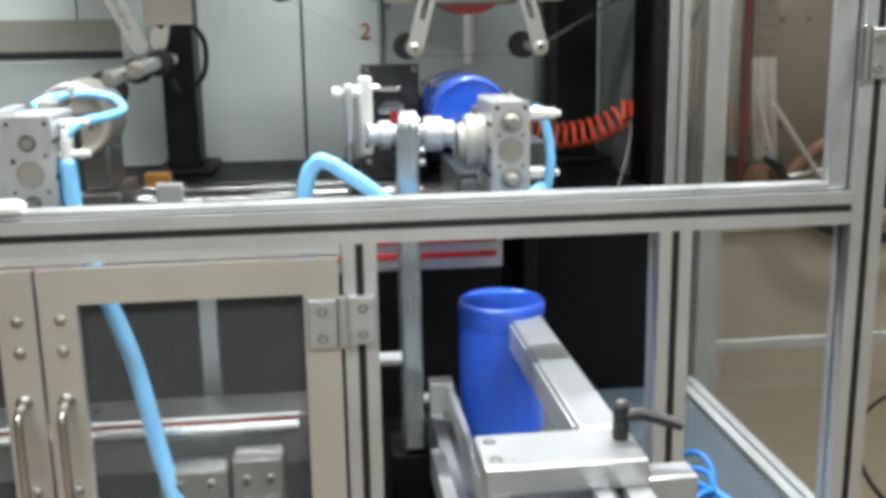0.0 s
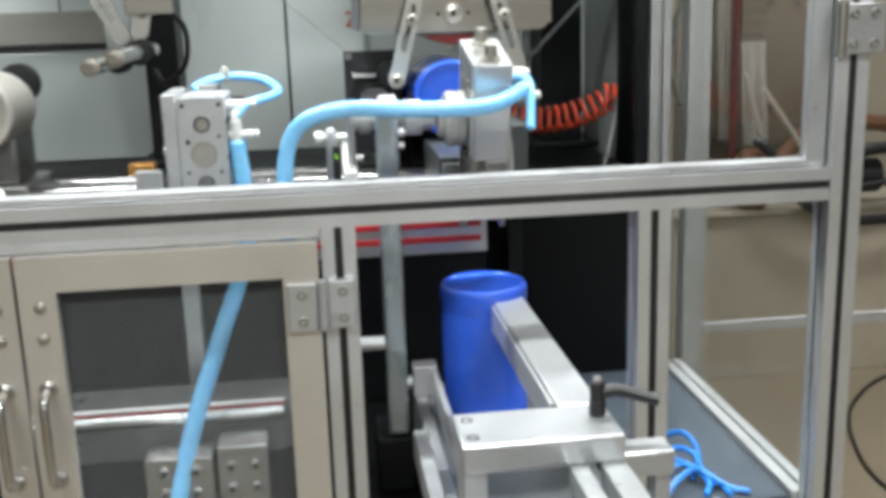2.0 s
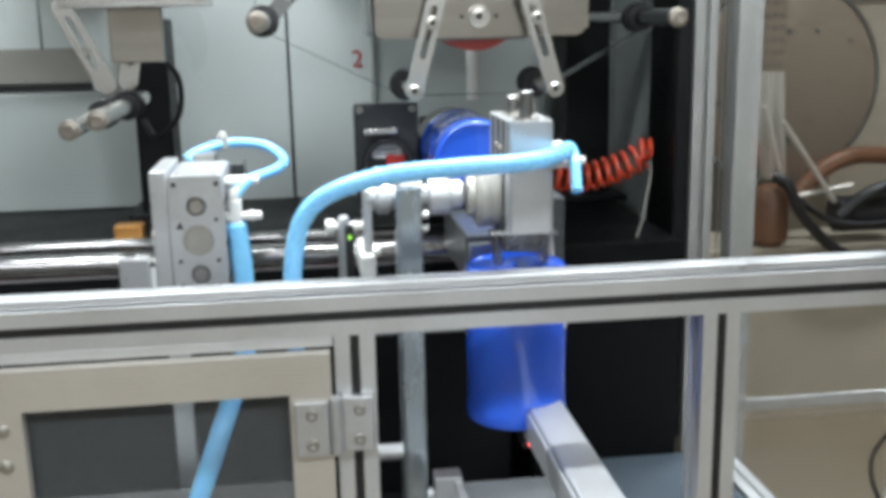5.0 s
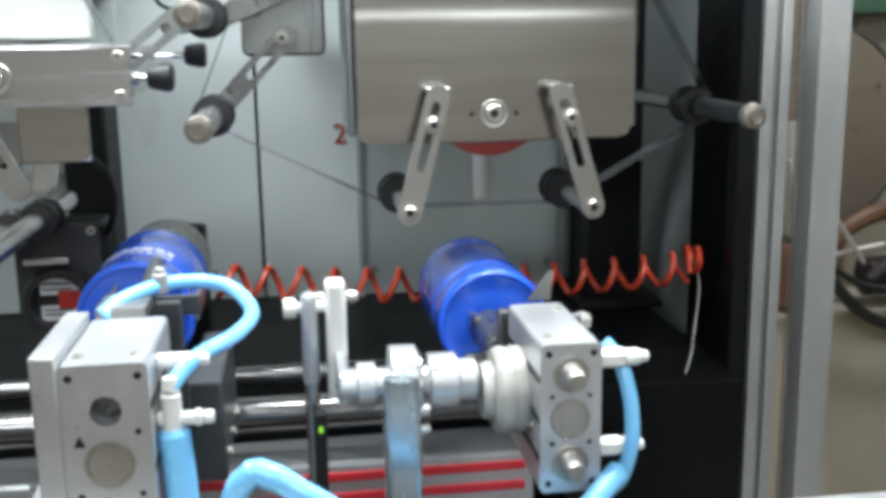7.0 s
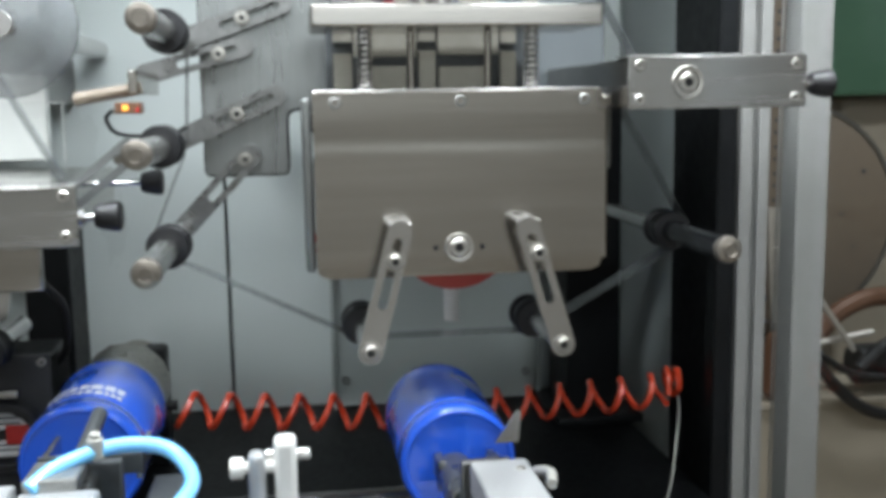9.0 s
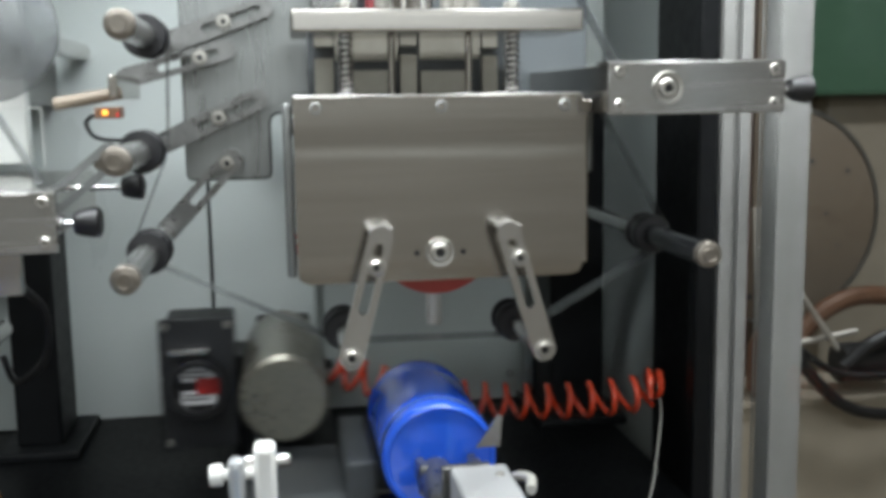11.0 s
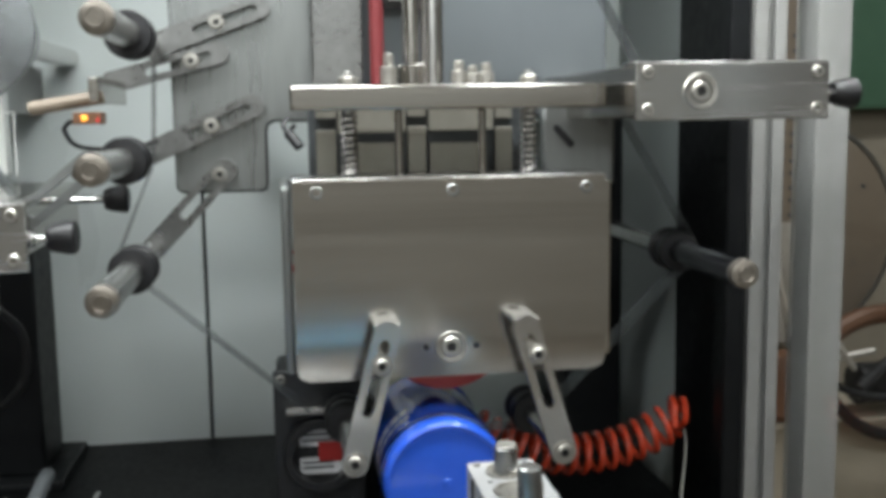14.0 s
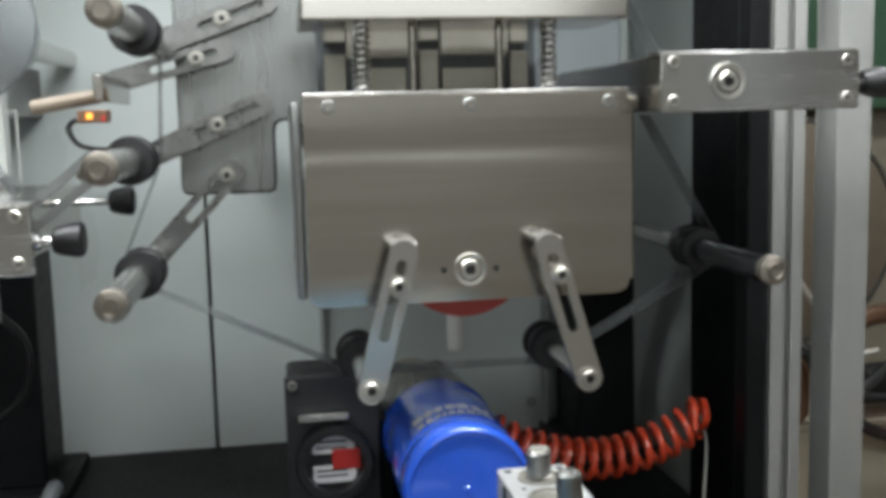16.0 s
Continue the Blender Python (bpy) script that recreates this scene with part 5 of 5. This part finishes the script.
def hanging_sheet(x0, x1, x2, x3, z0, z1, y, n=18):
    """A slack sheet with upright folds, x0 to x1 wide at the top and x2 to x3 at the bottom."""
    bm = bmesh.new()
    grid = []
    for side in (0, 0.004):
        for j in range(9):
            f = j / 8
            a, b = x0 + (x2 - x0) * f, x1 + (x3 - x1) * f
            grid.append([bm.verts.new((a + (b - a) * i / n, y + side + 0.012 * (0.4 + f) * math.sin(0.75 * i + 0.6 * math.sin(3 * f)), z1 + (z0 - z1) * f)) for i in range(n + 1)])
    for base in (0, 9):
        for j in range(8):
            for i in range(n):
                bm.faces.new((grid[base + j][i], grid[base + j][i + 1], grid[base + j + 1][i + 1], grid[base + j + 1][i]))
    return bm


part("hanging_sheet", hanging_sheet(1.63, 1.69, 1.66, 1.69, 0.92, 1.55, 3.80), CLOTH, dm, "pale dusty plastic sheet")
part("hanging_sheet", hanging_sheet(1.712, 1.80, 1.735, 1.83, 0.90, 1.26, 3.76), CLOTH, dm, "pale dusty plastic sheet")
part("brace", cyl((1.735, 3.62, 1.11), (1.93, 3.62, 0.84), 0.009), SHEET, dm, "slim pale brace")
part("brace", cyl((1.67, 3.62, 1.16), (1.74, 3.62, 0.93), 0.009), SHEET, dm, "slim pale brace")
part("brace", cyl((1.80, 3.64, 0.86), (2.0, 3.64, 0.89), 0.009), SHEET, dm, "slim pale brace")
part("canister", lathe((1.705, 3.62, 0.71), UP, [(0, 0), (0.045, 0), (0.06, 0.02), (0.06, 0.15), (0.045, 0.19), (0.02, 0.20), (0, 0.20)], 24), RUST, dm, "brown canister")
part("shelf", box(1.15, 2.6, 3.58, 3.86, 0.685, 0.705, 0.004), WALLP, dm)
part("base_front", box(1.15, 2.6, 3.60, 3.62, FLOOR, 0.684, 0.002), WALLP, dm, "beige lower front panel")
part("orange_guard", tube([(1.86, 3.75, 0.84), (1.95, 3.75, 0.93), (2.08, 3.76, 0.97), (2.3, 3.78, 0.95)], 0.03, 30, 10), RUST, dm, "orange-brown guard tube")
for k, pts in enumerate(([(1.68, 3.55, 0.95), (1.72, 3.53, 0.92), (1.77, 3.52, 0.82), (1.89, 3.52, 0.705), (2.03, 3.52, 0.665), (2.3, 3.55, 0.66)], [(1.70, 3.56, 0.93), (1.80, 3.54, 0.84), (1.9, 3.54, 0.79), (2.05, 3.54, 0.78), (2.3, 3.56, 0.80)], [(1.92, 3.57, 0.80), (2.0, 3.56, 0.87), (2.12, 3.56, 0.90), (2.4, 3.58, 0.88)])):
    part("hose", tube(pts, (0.018, 0.011, 0.022)[k], 40, 10), RUBBER, dm, "black hose")
part("pump", cyl((1.93, 3.62, 0.80), (2.15, 3.62, 0.80), 0.06), RUBBER, dm, "dark pump body")
gm = thing("green_cabinet", (2.75, 4.9, FLOOR), "dark green painted machine cabinet", "cabinet")
part("body", box(2.2, 3.9, 4.6, 5.19, 1.585, 2.7, 0.02), GREENP, gm)
part("base", box(2.5, 3.8, 4.75, 5.19, FLOOR, 1.584, 0.02), WALLP, gm)
solo("floor_cable", tube([(2.9, 3.65, FLOOR + 0.005), (2.26, 3.535, FLOOR + 0.005), (1.954, 3.308, FLOOR + 0.005), (1.79, 3.017, FLOOR + 0.005), (1.724, 2.688, FLOOR + 0.005), (1.86, 2.38, FLOOR + 0.005), (2.2, 2.2, FLOOR + 0.005)], 0.006, 70, 8), RUBBER, (2.1, 3.0, FLOOR), "thin black cable lying on the floor", "cable")


# ---- bending hoses, built from short rigid links ----
def links(name, n, r, length, m, label, origin):
    t = thing(name, origin, label, "hose")
    out = []
    for k in range(n):
        L = length / n
        bm = lathe(origin, RIGHT, [(0, -L * 0.78), (r * 0.75, -L * 0.7), (r, -L * 0.5), (r, L * 0.5), (r * 0.75, L * 0.7), (0, L * 0.78)], 14)
        out.append(part("hose_link", bm, m, t))
    return t, out


hose_r, links_r = links("gripper_hose", 34, 0.0086, 0.52, HOSE, "pale blue air hose arching to the gripper", (0.21, 1.42, 1.1))
hose_l, links_l = links("hanging_hose", 30, 0.0105, 0.50, HOSE, "pale blue air hose hanging behind the door window", (0.10, 1.47, 0.85))
# coil: half turns that spread and close
COILN, COILR = 15, 0.0200
coil = thing("coiled_air_tube", (0.73, 1.97, 1.265), "orange-red coiled air tube from carriage to column", "coiled tube")
halves = []
for k in range(2 * COILN):
    s = 1 if k % 2 else -1
    pts = [(0.73, 1.97 + s * COILR * math.sin(math.pi * j / 10), 1.265 + s * COILR * math.cos(math.pi * j / 10) * -1) for j in range(11)]
    halves.append(part("half_turn", tube(pts, 0.0036, 0, 8, False), ORANGE, coil))
ends = thing("coil_anchor", (0.735, 1.99, 1.25), "orange tube end on a small elbow fitting", "fitting")
part("tail", tube([(0.720, 1.955, 1.254), (0.722, 1.962, 1.276), (0.726, 1.982, 1.279), (0.729, 1.988, 1.262), (0.731, 1.972, 1.250), (0.733, 1.957, 1.262), (0.735, 1.966, 1.279), (0.738, 1.985, 1.275), (0.738, 1.985, 1.262)], 0.0037, 50, 8), ORANGE, ends)
part("cable", tube([(0.738, 1.985, 1.262), (0.737, 1.965, 1.235), (0.720, 1.93, 1.20), (0.704, 1.90, 1.172), (0.691, 1.882, 1.153)], 0.0010, 30, 8), JOINT, ends, "thin pale cable")


# ---- motions ----
def lerp_rows(rows, t):
    """Value at t of rows (t, value), eased between rows."""
    if t <= rows[0][0]:
        return rows[0][1]
    for (t0, a), (t1, b) in zip(rows, rows[1:]):
        if t <= t1:
            u = (t - t0) / (t1 - t0)
            return a + (b - a) * u
    return rows[-1][1]


HEAD = ((0, 0), (1.55, 0), (1.9, -0.055), (2.1, -0.063), (3.9, -0.063), (4.2, -0.04), (4.7, 0), (12.6, 0), (12.8, -0.014), (13.0, -0.043), (13.2, -0.058), (13.4, -0.063), (14.6, -0.063), (14.9, -0.058), (15.2, -0.046), (15.5, -0.027), (15.8, -0.007), (16.0, 0.001))
SWING = ((0, 0), (1.35, 0), (1.5, 14), (1.6, 27), (1.7, 42), (1.8, 58), (1.9, 68), (2.0, 76), (2.15, 86), (2.3, 90), (5.0, 90), (5.15, 86), (5.3, 75), (5.4, 66), (5.5, 56), (5.6, 45), (5.7, 34), (5.8, 23), (5.9, 12), (6.0, 4), (6.15, 0), (11.9, 0), (12.2, 0), (12.65, 0), (12.8, 14), (12.9, 27), (13.0, 42), (13.1, 58), (13.2, 68), (13.3, 78), (13.5, 90), (16.0, 90))
SLIDE = ((0, 0.0), (1.2, 0.0), (1.6, -0.08), (2.3, -0.08), (2.65, -0.0155), (3.05, -0.0155), (3.25, -0.042), (3.7, -0.145), (5.55, -0.145), (5.75, -0.115), (6.2, 0.0), (12.4, 0.0), (12.8, -0.145), (16.0, -0.145))
CARX = ((0, 0), (5.1, 0), (5.2, -0.03), (5.3, -0.078), (5.4, -0.135), (5.5, -0.215), (5.6, -0.28), (5.72, -0.32), (5.85, -0.330), (10.5, -0.330), (11.4, 0), (16.0, 0))
CARY = ((0, 0), (10.15, 0), (10.5, 0.155), (11.4, 0.155), (12.0, 0), (16.0, 0))
UNX = ((0, -0.21), (1.05, -0.19), (1.2, -0.12), (1.3, -0.055), (1.4, -0.02), (1.5, 0.0), (5.6, 0.0), (6.3, 0.02), (10.6, 0.02), (11.4, -0.4), (12.0, -0.4), (12.5, -0.13), (12.95, 0.0), (16.0, 0.0))
UNY = ((0, 0.03), (5.6, 0.03), (6.3, -0.045), (9.8, -0.045), (10.2, -0.085), (10.6, -0.20), (11.4, -0.05), (12.4, 0.03), (16.0, 0.03))
UNZ = ((0, -0.006), (5.6, -0.006), (6.3, 0.022), (10.6, 0.022), (11.2, -0.02), (12.4, -0.006), (13.0, -0.016), (16.0, -0.016))
IDLE = ((0, -0.05), (1.1, -0.055), (1.3, -0.068), (1.5, -0.078), (1.7, -0.10), (1.9, -0.13), (2.1, -0.2), (2.4, -0.4), (16.0, -0.4))
SPIN_A = ((0, 0), (2.1, 0), (4.1, 450), (16.0, 450))
SPIN_B = ((0, 0), (13.3, 0), (15.3, 450), (16.0, 450))


def swing_point(along, perp, t):
    """World y and z of a point of the swinging gripper, by its distance along the jaws and across them."""
    a = radians(lerp_rows(SWING, t))
    return AY + along * math.cos(a) + perp * math.sin(a), AZ - along * math.sin(a) + perp * math.cos(a)


def key_times(*tracks, step=0.5):
    ts = {0.0, 16.0}
    for tr in tracks:
        ts |= {t for t, _ in tr}
    k = 0.0
    while k < 16.0:
        ts.add(round(k, 2))
        k += step
    return sorted(ts)


def lay(links_, thing_, pts_at, times):
    """Key the links of a hose along the curve that pts_at gives for each time."""
    base = ORG[thing_.name]
    rows = [[] for _ in links_]
    for t in times:
        path = smooth_path(pts_at(t), len(links_) + 1)
        for k in range(len(links_)):
            a, b = path[k], path[k + 1]
            q = (b - a).to_track_quat("X", "Z").to_matrix().to_4x4()
            rows[k].append((t, Matrix.Translation((a + b) / 2 - base) @ q))
    for ln, r in zip(links_, rows):
        walk(ln, r)


HOSE_DOWN = [(0.214, 1.425, 1.05), (0.212, 1.42, 1.18), (0.2145, 1.415, 1.255), (0.232, 1.41, 1.302), (0.284, 1.40, 1.327), (0.357, 1.40, 1.334), (0.437, 1.41, 1.336)]
HOSE_FLAT = [(0.214, 1.425, 1.05), (0.211, 1.42, 1.18), (0.2115, 1.415, 1.245), (0.228, 1.41, 1.277), (0.262, 1.405, 1.258), (0.325, 1.41, 1.216), (0.42, 1.43, 1.203)]


def motions():
    walk(head, [(t, pose(HX, HY, HZ + z)) for t, z in HEAD])
    for ob, ang, piv, hx, hz in ((span_l, ang_l, piv_l, HLo[0], HLo[1]), (span_r, ang_r, piv_r, HRo[0], HRo[1])):
        rows = []
        for t, z in HEAD:
            now = math.degrees(math.atan2(HZ + hz + z - piv.z, hx - piv.x))
            rows.append((t, pose(piv.x, piv.y, piv.z, 0, -((now - ang + 180) % 360 - 180), 0)))
        walk(ob, rows)
    walk(arm_r, [(t, pose(AX, AY, AZ, -a)) for t, a in SWING])
    walk(slide_r, [(t, pose(-0.008, s, 0.004)) for t, s in SLIDE])
    walk(blk_r, [(t, pose(-0.007, lerp_rows(((0, 0), (1.35, 0), (2.0, -0.025), (2.35, -0.025), (2.65, -0.006), (3.05, -0.006), (3.3, -0.025), (5.3, -0.025), (6.1, 0), (12.65, 0), (13.3, -0.025), (16, -0.025)), t), 0.006)) for t in key_times(SWING, SLIDE, step=20)])
    walk(rodt, [(t, pose(0.2655, 1.585, 1.1 - 0.085 * a / 90)) for t, a in SWING])
    carts = key_times(CARX, CARY, step=20)
    walk(car, [(t, pose(MX + lerp_rows(CARX, t), 1.9 + lerp_rows(CARY, t), 1.152)) for t in carts])
    walk(idle, [(t, pose(-0.05 + x, 1.8, 1.152)) for t, x in IDLE])
    uts = key_times(UNX, UNY, UNZ, step=20)
    walk(arm_l, [(t, pose(GX + lerp_rows(UNX, t), GY + lerp_rows(UNY, t), GZ + lerp_rows(UNZ, t))) for t in uts])
    walk(slide_l, [(0, pose(0, 0, 0)), (5.8, pose(0, 0, 0)), (6.3, pose(0, 0.05, 0)), (16, pose(0, 0.05, 0))])
    # cup on the mandrel, then taken off towards the front and away
    rows = []
    for t in sorted({*[t for t, _ in CARX if t < 9.8], *[2.1 + 0.125 * k for k in range(17)], 9.8}):
        rows.append((t, pose(MX + lerp_rows(CARX, t), MY, MZ, 0, -lerp_rows(SPIN_A, t), 0)))
    for t in (9.9, 10.0, 10.2, 10.4, 10.6, 11.0, 11.4, 16.0):
        back_y = lerp_rows(((9.8, 0), (10.2, -0.075), (10.6, -0.22), (11.4, -0.22), (16, -0.22)), t)
        left_x = lerp_rows(((9.8, 0), (10.5, 0), (11.4, -0.4), (16, -0.4)), t)
        rows.append((t, pose(MX - 0.33 + left_x, MY + back_y, MZ, 0, -450, 0)))
    walk(cup_a, rows)
    # cup lifted from the conveyor, swung up and passed to the mandrel
    rows = [(0, pose(0.44, 1.512, 1.0865, -90)), (3.0, pose(0.44, 1.512, 1.0865, -90))]
    for t in sorted({3.05, 3.15, 3.25, 3.6, 12.3, 10.2, *[t for t, _ in SWING if 3.3 < t <= 12.2]}):
        y, z = swing_point(0.217 + lerp_rows(SLIDE, t), lerp_rows(((0, -0.013), (5.2, -0.013), (6.1, -0.021), (10.2, -0.021), (12.0, 0.0), (16, 0.0)), t), t)
        rows.append((t, pose(0.44, y, z, -lerp_rows(SWING, t))))
    for t in [13.3 + 0.125 * k for k in range(17)] + [16.0]:
        rows.append((t, pose(MX, MY, MZ, 0, -lerp_rows(SPIN_B, t), 0)))
    walk(cup_b, rows)

    def right_hose(t):
        u = lerp_rows(SWING, t) / 90
        u = u ** 1.4
        pts = [Vector(a).lerp(Vector(b), u) for a, b in zip(HOSE_FLAT, HOSE_DOWN)]
        y, z = swing_point(-0.05, -0.06, t)
        return pts + [Vector((0.482, y, z))]

    lay(links_r, hose_r, right_hose, sorted({0.0, 16.0, *[t for t, _ in SWING]}))

    def left_hose(t):
        x, y, z = lerp_rows(UNX, t), lerp_rows(UNY, t), lerp_rows(UNZ, t)
        top = Vector((0.1585 + x, 1.475 + y, 1.275 + z))
        return [top, top + Vector((0.003, -0.002, -0.06)), top + Vector((0.0 - 0.1 * x, -0.005, -0.13)), Vector((0.125 + 0.55 * x, 1.46, 1.05)), Vector((0.085 + 0.25 * x, 1.45, 0.94)), Vector((0.06, 1.435, 0.84))]

    lay(links_l, hose_l, left_hose, uts)
    # coil between the carriage port and its anchor
    base = ORG[coil.name]
    rows = [[] for _ in halves]
    for t in carts:
        x0 = 0.495 + lerp_rows(CARX, t)
        x1, y0 = 0.725, 1.955 + lerp_rows(CARY, t)
        slack = max(0.0, 1 - (x1 - x0) / 0.5)
        n = len(halves)
        for k in range(n):
            f = (k + 0.5) / n
            sag = -(0.055 * slack + 0.012 * (1 - slack)) * 4 * f * (1 - f)
            slope = math.atan2(-(0.055 * slack + 0.012 * (1 - slack)) * 4 * (1 - 2 * f), x1 - x0)
            tilt = math.atan2((x1 - x0) / n, 2 * COILR) * (1 if k % 2 else -1)
            rows[k].append((t, pose(x0 + (x1 - x0) * f - base.x, y0 + (1.975 - y0) * f - base.y, 1.270 - 0.014 * f + sag - base.z, 0, -math.degrees(slope + tilt), 0)))
    for h_, r in zip(halves, rows):
        walk(h_, r)


motions()
